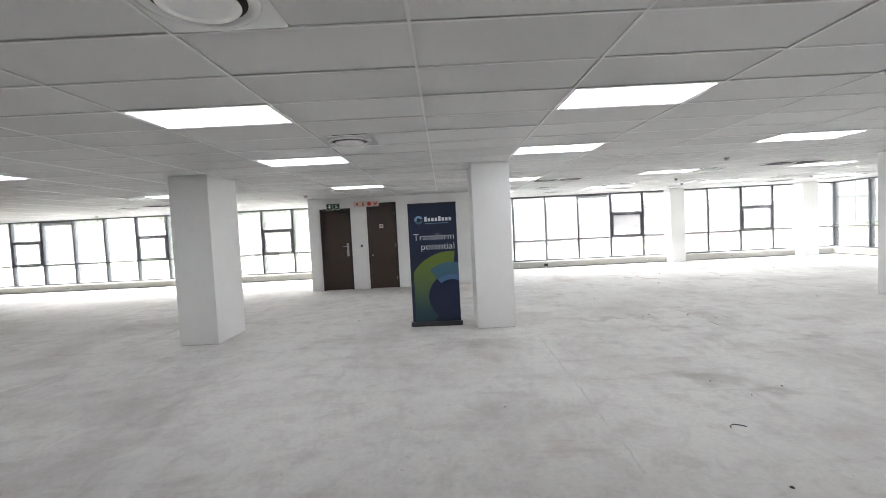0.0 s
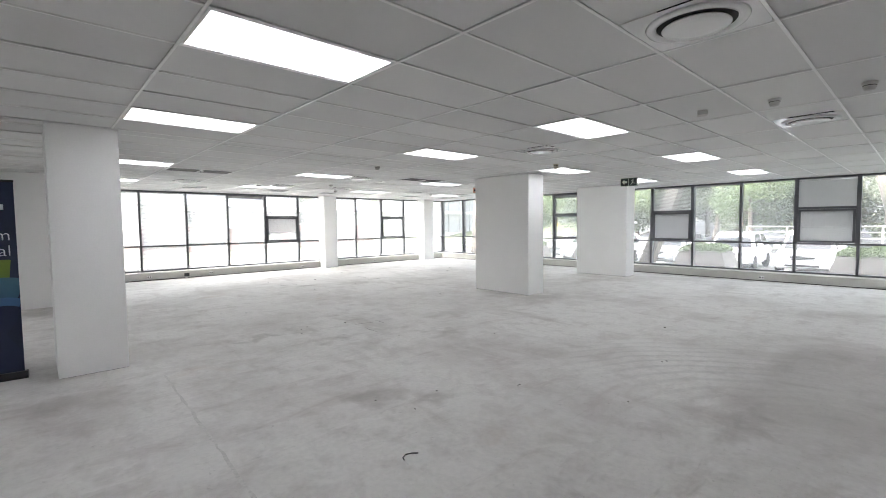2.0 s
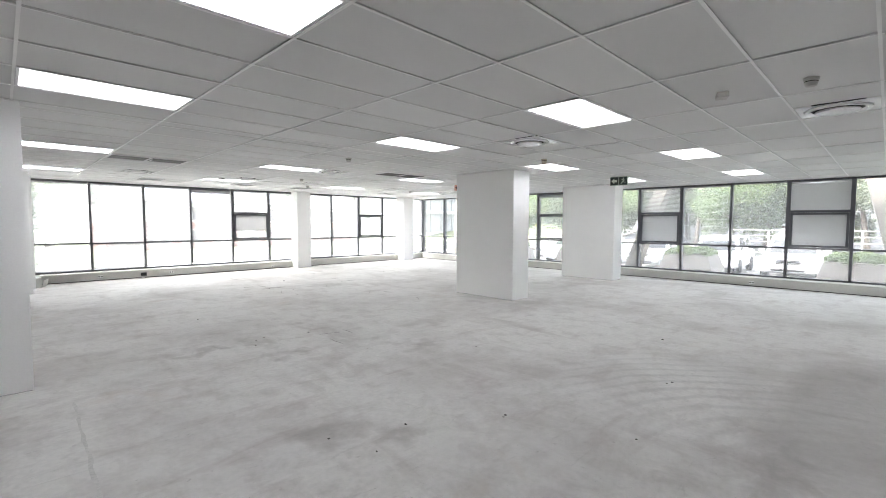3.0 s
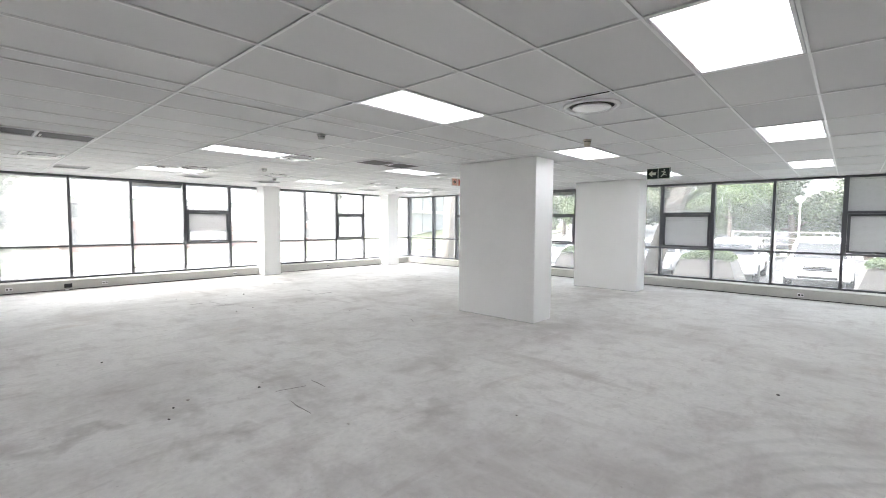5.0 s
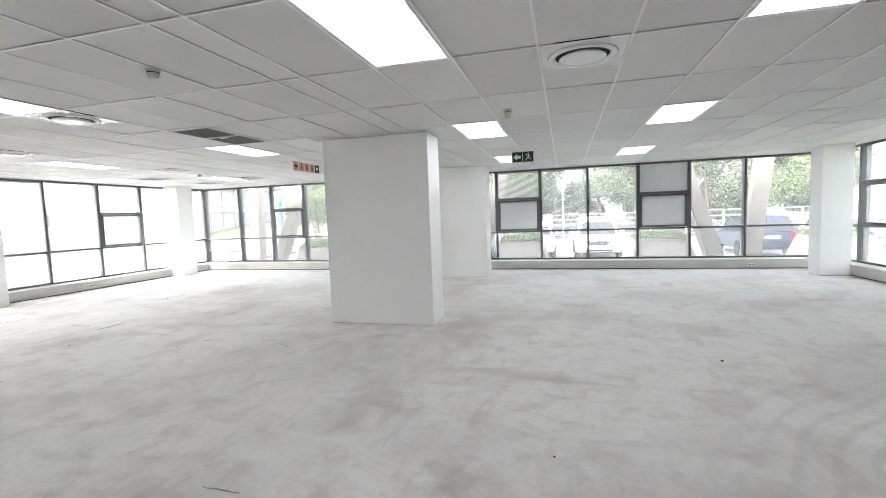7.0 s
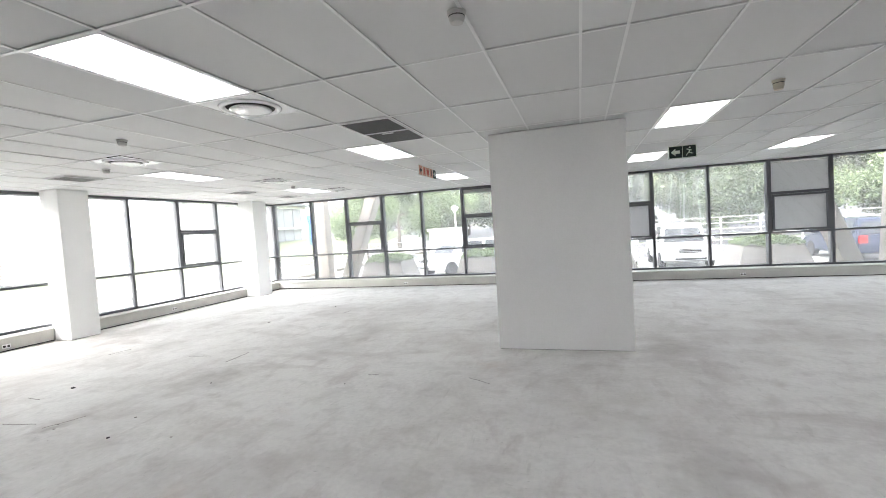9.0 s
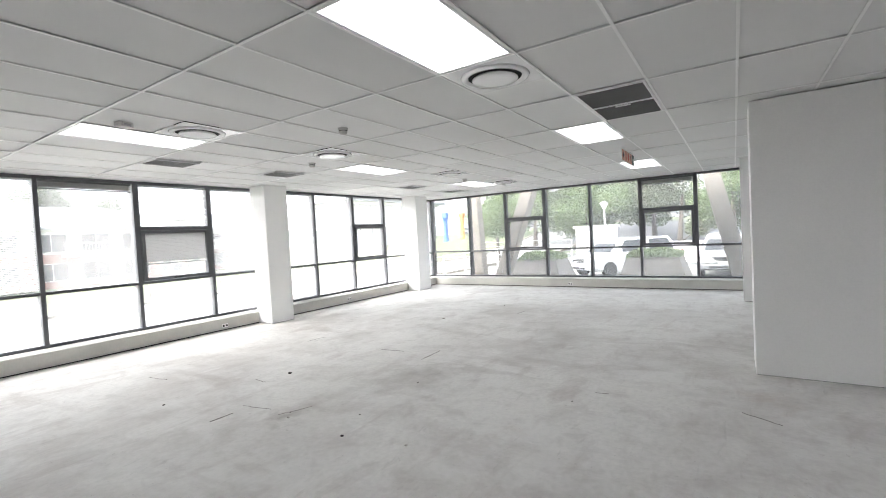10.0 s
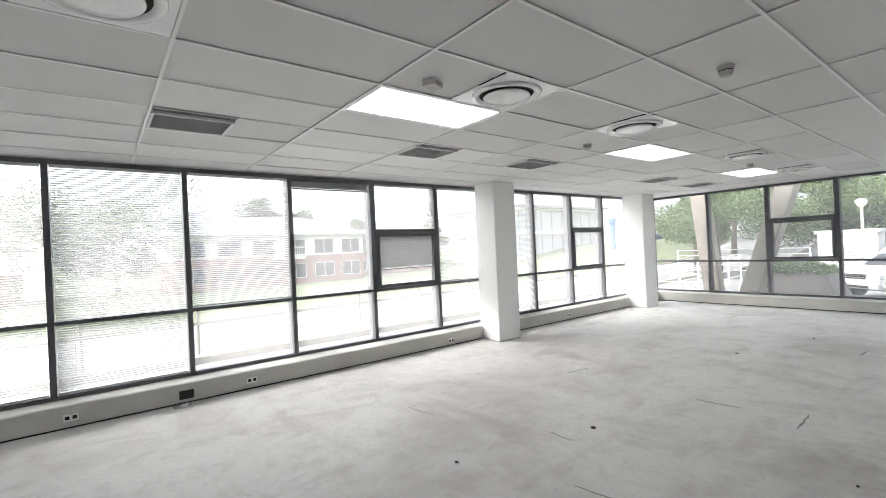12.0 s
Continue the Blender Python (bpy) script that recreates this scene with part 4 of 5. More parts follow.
# short duct on the return wall, its cover coming away
base = thing("skirting_duct", pose(1.641, 16.62, 0, 0, 0, 0), "short white duct with its cover coming loose", "skirting duct", "skirting ducts", "structure")
part("casing", boxes("casing", [(0, 0, 0.20, 0.115, 0.70, 0.24), (0, 0, 0.0, 0.115, 0.012, 0.20), (0, 0.012, 0.0, 0.012, 0.70, 0.20), (0.012, 0.012, 0.0, 0.115, 0.70, 0.03)], 0.0), DUCT, base)
# near-black block in the recess paints in its shade
part("void", boxes("void", [(0.012, 0.012, 0.03, 0.05, 0.70, 0.20)]), DARK, base, "dark block painted as the shade inside the duct")
cover = part("cover", boxes("cover", [(0, 0, 0, 0.008, 0.62, 0.16)], 0.001), DUCT, base, "cover strip leaning out")
cover.matrix_basis = pose(0.118, 0.06, 0.004, 0, 0, -12) @ pose(0, 0, 0, 0, 9, 0)


# ---- crumbs and scraps on the floor ----
GRIT = material("dark_grit", (0.05, 0.045, 0.04), 0.9, vary=0.5)
CHIP = material("pale_screed_chip", (0.40, 0.38, 0.35), 0.9, vary=0.3)


def chip(x, y, s, mat, seed):
    r = random.Random(seed)
    bm = bmesh.new()
    bmesh.ops.create_icosphere(bm, subdivisions=1, radius=s)
    for v in bm.verts:
        v.co *= r.uniform(0.65, 1.25)
        v.co.z = max(v.co.z * 0.55, -s * 0.2)
    low = min(v.co.z for v in bm.verts)
    for v in bm.verts:
        v.co.z -= low
    ob = tagged(part("screed_chip", bm, mat), "small crumb of broken screed on the floor", "debris", "crumbs on the floor")
    ob.matrix_basis = pose(x, y, 0, 0, 0, r.uniform(0, 360))
    return ob


for k, (x, y, s) in enumerate(((6.72, 13.72, 0.035), (5.77, 11.83, 0.022), (10.31, 13.80, 0.035), (5.42, 14.07, 0.022), (6.16, 12.01, 0.014), (5.88, 11.25, 0.018), (7.28, 10.39, 0.016), (7.10, 12.04, 0.016),
                               (3.71, 7.95, 0.026), (3.56, 7.85, 0.018), (3.46, 7.62, 0.018), (4.45, 6.45, 0.02), (6.0, 3.2, 0.02), (7.74, 3.89, 0.024), (4.40, 7.89, 0.014), (5.56, 5.52, 0.014), (4.32, 7.79, 0.022), (4.08, 3.93, 0.02),
                               (3.40, 9.9, 0.02), (5.93, 3.23, 0.014), (7.68, 1.09, 0.024), (2.81, 4.63, 0.016), (3.39, 4.41, 0.018), (0.61, 4.23, 0.016), (2.21, 2.78, 0.022), (4.49, 2.97, 0.013), (-1.64, 8.71, 0.03), (2.96, 4.22, 0.014),
                               (4.12, 3.94, 0.02), (5.81, 12.57, 0.02), (5.9, 12.66, 0.014), (12.0, 13.32, 0.02)), 1):
    chip(x, y, s * 0.75, GRIT if k % 3 else CHIP, k)

scrap = thing("wire_scrap", pose(2.43, 3.60, 0, 0, 0, 30), "bent black scrap of wire on the floor", "wire scrap")
part("wire", tube([(-0.07, 0.03, 0.004), (-0.05, 0.05, 0.006), (-0.01, 0.045, 0.012), (0.03, 0.015, 0.006), (0.05, -0.03, 0.004)], 0.0045, 6), RUBBER, scrap, smooth=True)

JOINT = material("dusty_screed_joint", (0.63, 0.615, 0.585), 0.95, stain=0.25, stain_scale=5, grain=0.4, grain_scale=40)
joint = bmesh.new()
r = random.Random(8)
left, right = [], []
for k in range(40):
    y = 3.0 + 0.1 * k
    x = 1.40 + r.uniform(-0.01, 0.01) + 0.027 * (y - 3.0)
    w = r.uniform(0.004, 0.017)
    left.append(joint.verts.new((x - w, y, 0.0025)))
    right.append(joint.verts.new((x + w, y, 0.0025)))
for k in range(39):
    joint.faces.new((left[k], right[k], right[k + 1], left[k + 1]))
structure("floor_joint", joint, JOINT, "ragged filled joint running across the screed", "floor joint")

# dried mortar runs and saw cuts: thin raised or sunk strips on the floor
RUN = material("dark_scraped_mortar", (0.31, 0.295, 0.275), 0.95, grain=0.3, grain_scale=30)
for k, (x, y, length, turn) in enumerate(((8.09, 12.55, 0.48, 2), (8.07, 13.21, 0.38, 95), (5.83, 13.08, 0.36, 102), (5.95, 12.65, 0.32, 155), (11.34, 12.65, 0.28, -4), (7.6, 10.2, 0.12, 100), (5.52, 13.17, 0.22, 0),
                                        (5.85, 15.16, 0.36, 98), (8.15, 14.89, 0.34, 170), (6.37, 13.81, 0.22, 85), (4.35, 7.05, 0.4, 88), (4.52, 7.52, 0.3, 165), (4.79, 7.46, 0.28, 90), (7.55, 8.95, 0.3, 60))):
    r = random.Random(50 + k)
    n = 7
    pts = [(length * (i / (n - 1) - 0.5), r.uniform(-0.006, 0.006), r.uniform(0.006, 0.014) * (1 - abs(i - 3) / 4)) for i in range(n)]
    bm = bmesh.new()
    top = [bm.verts.new((x0, y0 + w0, 0.003)) for x0, y0, w0 in pts]
    mid = [bm.verts.new((x0, y0, 0.006)) for x0, y0, w0 in pts]
    low = [bm.verts.new((x0, y0 - w0, 0.0)) for x0, y0, w0 in pts]
    for i in range(n - 1):
        bm.faces.new((top[i], top[i + 1], mid[i + 1], mid[i]))
        bm.faces.new((mid[i], mid[i + 1], low[i + 1], low[i]))
    ob = tagged(part("mortar_ridge", bm, RUN), "thin dark ridge of dried mortar on the screed", "debris", "mortar ridges on the floor")
    ob.matrix_basis = pose(x, y, 0, 0, 0, turn)


# ---- outside: ground, paving, road ----
GRASS = material("mown_grass", (0.13, 0.15, 0.075), 0.95, stain=0.5, stain_scale=0.3, grain=0.5, grain_scale=6, bump=0.5, bump_scale=30)
PAVING = material("pale_concrete_paving", (0.26, 0.255, 0.24), 0.9, stain=0.3, stain_scale=0.4, grain=0.3, grain_scale=8, bump=0.2)
ROAD = material("weathered_asphalt", (0.12, 0.12, 0.12), 0.95, stain=0.3, stain_scale=0.3, grain=0.4, grain_scale=14, bump=0.3)
OUT_CONCRETE = material("board_marked_concrete", (0.36, 0.32, 0.27), 0.85, stain=0.35, stain_scale=1.4, grain=0.25, grain_scale=30, bump=0.25)
TROUGH = material("weathered_grey_trough", (0.27, 0.25, 0.225), 0.9, stain=0.35, stain_scale=1.8, grain=0.25, grain_scale=30, bump=0.25)
BRICK = material("red_face_brick", (0.25, 0.135, 0.105), 0.9, stain=0.2, stain_scale=1.0, grain=0.3, grain_scale=12)
RENDERED = material("white_render_outside", (0.74, 0.73, 0.70), 0.85, stain=0.2, stain_scale=0.8)
ROOF_GREY = material("grey_roof_sheet", (0.26, 0.27, 0.28), 0.6, stain=0.2, stain_scale=0.6)
DARK_GLASS = material("dark_window_glass", (0.03, 0.033, 0.036), 0.12, spec=0.4)
PALE_GLASS = material("pale_reflecting_glass", (0.36, 0.37, 0.375), 0.25, spec=0.4, grain=0.2, grain_scale=0.7)
BARK = material("grey_brown_bark", (0.13, 0.11, 0.09), 0.95, stain=0.4, stain_scale=4, grain=0.4, grain_scale=25, bump=0.5, bump_scale=25)
WHITE_RAIL = material("white_painted_rail", (0.78, 0.78, 0.76), 0.5, grain=0.08)
BIRCH = material("pale_bark", (0.52, 0.49, 0.44), 0.9, stain=0.5, stain_scale=6, grain=0.3, grain_scale=30)


def leaf_mat(name, low, high):
    m = bpy.data.materials.new(name)
    m.use_nodes = True
    t = m.node_tree
    b = t.nodes["Principled BSDF"]
    b.inputs["Roughness"].default_value = 0.55
    geo = t.nodes.new("ShaderNodeNewGeometry")
    mix = t.nodes.new("ShaderNodeMix")
    mix.data_type = "RGBA"
    mix.inputs[6].default_value, mix.inputs[7].default_value = (*low, 1), (*high, 1)
    t.links.new(geo.outputs["Random Per Island"], mix.inputs[0])
    t.links.new(mix.outputs[2], b.inputs["Base Color"])
    thin = t.nodes.new("ShaderNodeBsdfTranslucent")
    t.links.new(mix.outputs[2], thin.inputs["Color"])
    both = t.nodes.new("ShaderNodeMixShader")
    both.inputs[0].default_value = 0.3
    t.links.new(b.outputs[0], both.inputs[1])
    t.links.new(thin.outputs[0], both.inputs[2])
    t.links.new(both.outputs[0], t.nodes["Material Output"].inputs["Surface"])
    return m


LEAF_FRESH = leaf_mat("fresh_green_leaves", (0.10, 0.14, 0.06), (0.24, 0.31, 0.14))
LEAF_DARK = leaf_mat("dark_green_leaves", (0.06, 0.08, 0.045), (0.18, 0.22, 0.125))
LEAF_PALE = leaf_mat("pale_green_leaves", (0.12, 0.145, 0.09), (0.30, 0.33, 0.22))


def ground_z(x, y):
    t = min(max((y - 18.5) / 34.0, 0.0), 1.0)
    w = min(max((14.0 - x) / 26.0, 0.0), 1.0)
    r = min(max((x - 38.0) / 30.0, 0.0), 1.0)
    return -0.42 - (0.95 + 0.8 * w) * t * t * (3 - 2 * t) + 2.8 * r * r * (3 - 2 * r)


def sheet(xs, ys, lift=0.0):
    bm = bmesh.new()
    grid = [[bm.verts.new((x, y, ground_z(x, y) + lift)) for x in xs] for y in ys]
    for a, b in zip(grid, grid[1:]):
        for k in range(len(xs) - 1):
            bm.faces.new((a[k], a[k + 1], b[k + 1], b[k]))
    return bm


def steps(a, b, n):
    return [a + (b - a) * k / n for k in range(n + 1)]


far = [-2500, -800, -300, -150, -90, -60]
line = far + list(range(-50, 91, 4)) + [120, 200, 500, 2500]
structure("ground", sheet(line, line), GRASS, "mown green lawn around the building", "ground")
structure("road", sheet(steps(-80, 90, 60), steps(21.7, 29.5, 6), 0.03), PAVING, "pale concrete road between the building and the lawn", "road")
structure("pavement", sheet(steps(15.9, 27.0, 8), steps(-30, 21.4, 16), 0.02), PAVING, "pale paving of the parking court", "pavement")
structure("driveway", sheet(steps(27.0, 60.0, 10), steps(-40, 21.5, 16), 0.012), ROAD, "asphalt drive behind the parking bays", "road")
structure("footpath", sheet(steps(-60, 15.8, 30), steps(18.0, 21.4, 3), 0.02), PAVING, "pale footpath along the building", "pavement")
for y in (21.6, 29.6):
    bm = bmesh.new()
    pts = [(x, y, ground_z(x, y)) for x in steps(-80, 90, 40)]
    rows = [[bm.verts.new((x, y + dy, z + dz)) for dy, dz in ((-0.08, -0.1), (-0.08, 0.15), (0.08, 0.15), (0.08, -0.1))] for x, y, z in pts]
    for a, b in zip(rows, rows[1:]):
        for k in range(3):
            bm.faces.new((a[k], b[k], b[k + 1], a[k + 1]))
    structure("kerb", bm, OUT_CONCRETE, "concrete kerb along the road", "kerb")


# ---- raking concrete struts outside the east front ----
def strut(p, q, w=0.42, d=0.42):
    p, q = Vector(p), Vector(q)
    a = (q - p).normalized()
    side = Vector((0, 1, 0)) - a * a.y
    side.normalize()
    out = a.cross(side)
    bm = bmesh.new()
    rows = [[bm.verts.new(c + side * (sx * w / 2) + out * (sy * d / 2)) for sx, sy in ((-1, -1), (1, -1), (1, 1), (-1, 1))] for c in (p, q)]
    for k in range(4):
        bm.faces.new((rows[0][k], rows[0][(k + 1) % 4], rows[1][(k + 1) % 4], rows[1][k]))
    bm.faces.new(rows[0][::-1])
    bm.faces.new(rows[1])
    bmesh.ops.bevel(bm, geom=bm.edges[:], offset=0.02, segments=2, affect="EDGES")
    ob = part("raking_strut", bm, OUT_CONCRETE)
    return tagged(ob, "pale concrete raking strut outside the window band", "concrete strut", "raking struts", "structure")


for y in (16.13, 8.5, 0.86):
    strut((16.75, y + 0.30, -0.5), (18.15, y + 1.28, 3.7))
    strut((16.75, y - 0.30, -0.5), (18.15, y - 1.28, 3.7))
    tagged(part("strut_footing", boxes("footing", [(16.4, y - 0.7, -0.5, 17.2, y + 0.7, -0.12)], 0.03), OUT_CONCRETE), "concrete footing under the raking struts", "footing", "strut footings", "structure")


# ---- planters with hedges ----
def leaves(n, place, size, seed, flat_up=0.3):
    """Many small folded leaves; place(r) gives a point."""
    r = random.Random(seed)
    verts, faces = [], []
    for _ in range(n):
        c = Vector(place(r))
        s = size * r.uniform(0.6, 1.3)
        d = Vector((r.gauss(0, 1), r.gauss(0, 1), r.gauss(0, 0.7)))
        d.normalize()
        e = d.cross(Vector((r.gauss(0, 1), r.gauss(0, 1), r.gauss(0, 1) + flat_up))).normalized()
        up = d.cross(e) * 0.25
        k = len(verts)
        verts += [c - d * s, c + e * s * 0.5 + up * s, c + d * s, c - e * s * 0.5 + up * s]
        faces += [(k, k + 1, k + 2), (k, k + 2, k + 3)]
    return verts, faces


def leaf_part(name, data, mat, parent):
    me = bpy.data.meshes.new(name)
    me.from_pydata(data[0], [], data[1])
    me.materials.append(mat)
    ob = new(name, me)
    ob.parent = parent
    return ob


def planter(x, y, z, seed, w=0.75, turn=0):
    base = thing("planter", pose(x, y, z, 0, 0, turn), "flared concrete planter with a clipped green hedge", "planter", "planters in the parking court")
    bm = bmesh.new()
    rows = [[bm.verts.new((sx * a, sy * a * 1.05, h)) for sx, sy in ((-1, -1), (1, -1), (1, 1), (-1, 1))] for a, h in ((w + 0.28, 0.0), (w, 0.92), (w - 0.09, 0.92), (w - 0.09, 0.78))]
    for a, b in zip(rows, rows[1:]):
        for k in range(4):
            bm.faces.new((a[k], a[(k + 1) % 4], b[(k + 1) % 4], b[k]))
    bm.faces.new(rows[0][::-1])
    bm.faces.new(rows[-1])
    bmesh.ops.bevel(bm, geom=[e for e in bm.edges], offset=0.012, segments=1, affect="EDGES")
    part("trough", bm, TROUGH, base, "flared grey concrete trough")

    def place(r):
        a, b = r.uniform(-1, 1), r.uniform(-1, 1)
        h = 0.36 * (1 - 0.5 * max(abs(a), abs(b)) ** 4) * r.uniform(0.15, 1.0) ** 0.4 + 0.03 * math.sin(9 * a) + 0.03 * math.cos(7 * b + seed)
        return a * (w + 0.06), b * (w + 0.06), 0.82 + h
    leaf_part("hedge", leaves(2600, place, 0.05, seed), LEAF_FRESH, base)
    return base


GZ = -0.40
planter(19.7, 2.25, GZ, 1)
planter(19.7, 11.35, GZ, 2)
planter(19.4, 15.2, GZ, 3, 0.7)
planter(19.9, 7.0, GZ, 4, 0.7)
planter(19.9, -3.0, GZ, 5, 0.7)


# ---- trees ----
def tree(at, height, spread, mat, seed, bark=BARK, stems=1, leaf=0.16, count=3200, low=0.3, label="leafy green tree with an uneven crown"):
    r = random.Random(seed)
    base = thing("tree", at, label, "tree", "trees round the building")
    bm = bmesh.new()
    tips = []
    for s in range(stems):
        lean = (r.uniform(-0.12, 0.12) * (1 + stems), r.uniform(-0.12, 0.12) * (1 + stems))
        foot = (r.uniform(-0.25, 0.25) * (stems - 1), r.uniform(-0.25, 0.25) * (stems - 1))
        pts = [(foot[0] + lean[0] * height * t + r.uniform(-0.08, 0.08) * t, foot[1] + lean[1] * height * t + r.uniform(-0.08, 0.08) * t, height * t - 0.1 * (t == 0)) for t in (0, 0.15, 0.3, 0.45, 0.62, 0.8)]
        r0 = height * 0.022 / (1 + 0.35 * (stems - 1))
        tube(pts, [r0 * k for k in (1.35, 1.0, 0.85, 0.65, 0.42, 0.18)], 8, bm)
        for k in range(7):
            t = r.uniform(low, 0.75)
            i = min(int(t / 0.16), 4)
            p = Vector(pts[i]).lerp(Vector(pts[i + 1]), 0.5)
            a = r.uniform(0, 6.28)
            far_off = spread * r.uniform(0.5, 0.95)
            q = p + Vector((math.cos(a) * far_off, math.sin(a) * far_off, height * r.uniform(0.05, 0.24)))
            m = p.lerp(q, 0.5) + Vector((0, 0, -height * 0.02))
            tube([p, m, q], [r0 * 0.45, r0 * 0.28, r0 * 0.08], 6, bm)
            tips += [q, p.lerp(q, 0.65)]
        tips.append(Vector(pts[-1]))
        tips.append(Vector(pts[-2]))
    part("trunk", bm, bark, base, smooth=True)
    clumps = [(c, spread * r.uniform(0.22, 0.45)) for c in tips]

    def place(q):
        c, rad = clumps[q.randrange(len(clumps))]
        v = Vector((q.gauss(0, 1), q.gauss(0, 1), q.gauss(0, 0.75)))
        v.normalize()
        return c + v * rad * q.uniform(0.25, 1.0) ** 0.5
    leaf_part("crown", leaves(count, place, leaf, seed + 7), mat, base)
    return base


def far_tree(proto, x, y, turn, scale, label=""):
    ob = copy_thing(proto, pose(x, y, ground_z(x, y) - 0.05, 0, 0, turn) @ Matrix.Scale(scale, 4))
    if label:
        ob["label"] = label
    return ob


t_fresh = tree(pose(27.5, 20.3, GZ, 0, 0, 20), 5.6, 2.3, LEAF_FRESH, 11, count=13000, leaf=0.085, label="young bright green tree in the parking court")
t_round = tree(pose(38.0, 6.0, GZ - 0.1, 0, 0, 0), 8.5, 3.4, LEAF_DARK, 12, count=15000, leaf=0.125, low=0.15, label="dense dark green tree behind the parked cars")
t_pale = tree(pose(36.0, -6.0, GZ - 0.1), 8.0, 3.2, LEAF_PALE, 13, count=15000, leaf=0.115, low=0.12, label="dense pale green tree behind the parked cars")
t_stems = tree(pose(3.4, 47.0, ground_z(3.4, 47.0)), 9.0, 4.4, LEAF_PALE, 14, bark=BIRCH, stems=4, count=8000, leaf=0.12, low=0.45, label="tall pale-stemmed tree on the lawn by the road")

for k, (p, x, y, s) in enumerate(((t_fresh, 31.5, 23.0, 1.15), (t_fresh, 34.0, 17.5, 1.1), (t_round, 41, 19, 1.0), (t_round, 46, 26, 1.1), (t_pale, 40, 12.5, 1.0), (t_round, 36.5, 0.5, 0.95), (t_pale, 39, 2.5, 1.0),
                                 (t_round, 34.5, -3.5, 1.0), (t_round, 37, -11, 1.1), (t_fresh, 33, -8.5, 1.3), (t_pale, 33, -15, 1.1), (t_round, 30, -20, 1.1), (t_round, 44, 8.5, 1.15), (t_pale, 45, -1.0, 1.2), (t_round, 44, -8, 1.2), (t_fresh, 35.5, 9.0, 1.25),
                                 (t_round, 47, 15, 1.1), (t_pale, 52, 20, 1.2), (t_round, 55, 32, 1.2), (t_pale, 26, -22, 1.2), (t_round, 20, -24, 1.0), (t_stems, -16.0, 47.5, 0.9),
                                 (t_round, 18.5, 72.0, 1.35), (t_round, 25.0, 74.0, 1.2), (t_round, 5.0, 74.0, 1.3), (t_round, 33, 68, 1.0), (t_pale, 48, 72, 1.1), (t_pale, -13.0, 33.0, 1.0), (t_round, -19.0, 36.0, 1.1), (t_pale, -26.0, 30.0, 1.1),
                                 (t_round, -33.0, 38.0, 1.3), (t_pale, -22.0, 48.0, 1.3), (t_round, -12.0, 52.0, 1.3), (t_pale, -40.0, 46.0, 1.5), (t_round, -30.0, 56.0, 1.5), (t_fresh, -15.5, 27.0, 0.8), (t_fresh, -8.0, 28.5, 0.8), (t_pale, -46.0, 34.0, 1.3))):
    far_tree(p, x, y, 47 * k, s)


# ---- lamps, railings, kiosk ----
def post_lamp(x, y, h, ground):
    base = thing("lamp_post", pose(x, y, ground), "white garden lamp post with a bowl-shaped head", "lamp post", "lamp posts")
    part("post", lathe([(0.09, 0), (0.09, 0.3), (0.05, 0.36), (0.045, h)], 14), WHITE_RAIL, base)
    part("bowl", lathe([(0.05, h), (0.15, h + 0.10), (0.23, h + 0.26), (0.24, h + 0.30)], 22), WHITE_RAIL, base, smooth=True)
    part("cap", lathe([(0.26, h + 0.30), (0.23, h + 0.35), (0.08, h + 0.41), (0.02, h + 0.44)], 22), GREY_METAL, base, "grey lamp cap", smooth=True)
    return base


post_lamp(31.0, 15.6, 3.1, GZ)
post_lamp(33.0, -2.5, 3.3, GZ)
post_lamp(33.5, 5.5, 3.3, GZ)


def railing(at, length, h=1.1, bars=5, post_step=1.8, label="white painted railing with horizontal bars"):
    base = thing("railing", at, label, "railing", "railings")
    n = max(2, round(length / post_step) + 1)
    for k in range(n):
        x = length * k / (n - 1)
        part("post", boxes("post", [(x - 0.03, -0.03, 0, x + 0.03, 0.03, h)], 0.004), WHITE_RAIL, base)
    for k in range(bars):
        z = 0.25 + (h - 0.25) * k / (bars - 1)
        part("bar", tube([(-0.03, 0, z), (length + 0.03, 0, z)], 0.016, 8), WHITE_RAIL, base)
    return base


railing(pose(30.0, -12.0, GZ, 0, 0, 90), 20.0, 1.75, 6)
railing(pose(29.5, 17.2, GZ, 0, 0, 90), 6.0, 1.35, 5)
railing(pose(17.4, 18.4, GZ, 0, 0, 4), 9.0, 1.2, 4)
railing(pose(17.6, 16.9, GZ, 0, 0, 90), 4.5, 1.15, 5)

base = thing("kiosk", pose(30.3, 15.9, GZ), "white rendered service kiosk with a flat coping", "kiosk")
part("body", boxes("body", [(-0.9, -1.0, 0, 0.9, 1.0, 1.95)], 0.01), RENDERED, base)
part("coping", boxes("coping", [(-1.0, -1.1, 1.95, 1.0, 1.1, 2.1)], 0.01), RENDERED, base)
part("louvre", boxes("louvre", [(-0.93, -0.55 , 0.5 + 0.14 * k, -0.9, 0.55, 0.58 + 0.14 * k) for k in range(8)]), GREY_METAL, base, "grey louvred panel")
base = thing("low_wall", pose(28.6, 12.6, GZ), "white rendered low wall beside the drive", "low wall")
part("body", boxes("body", [(-0.12, -2.2, 0, 0.12, 2.2, 1.0)], 0.01), RENDERED, base)
part("coping", boxes("coping", [(-0.17, -2.25, 1.0, 0.17, 2.25, 1.08)], 0.01), RENDERED, base)


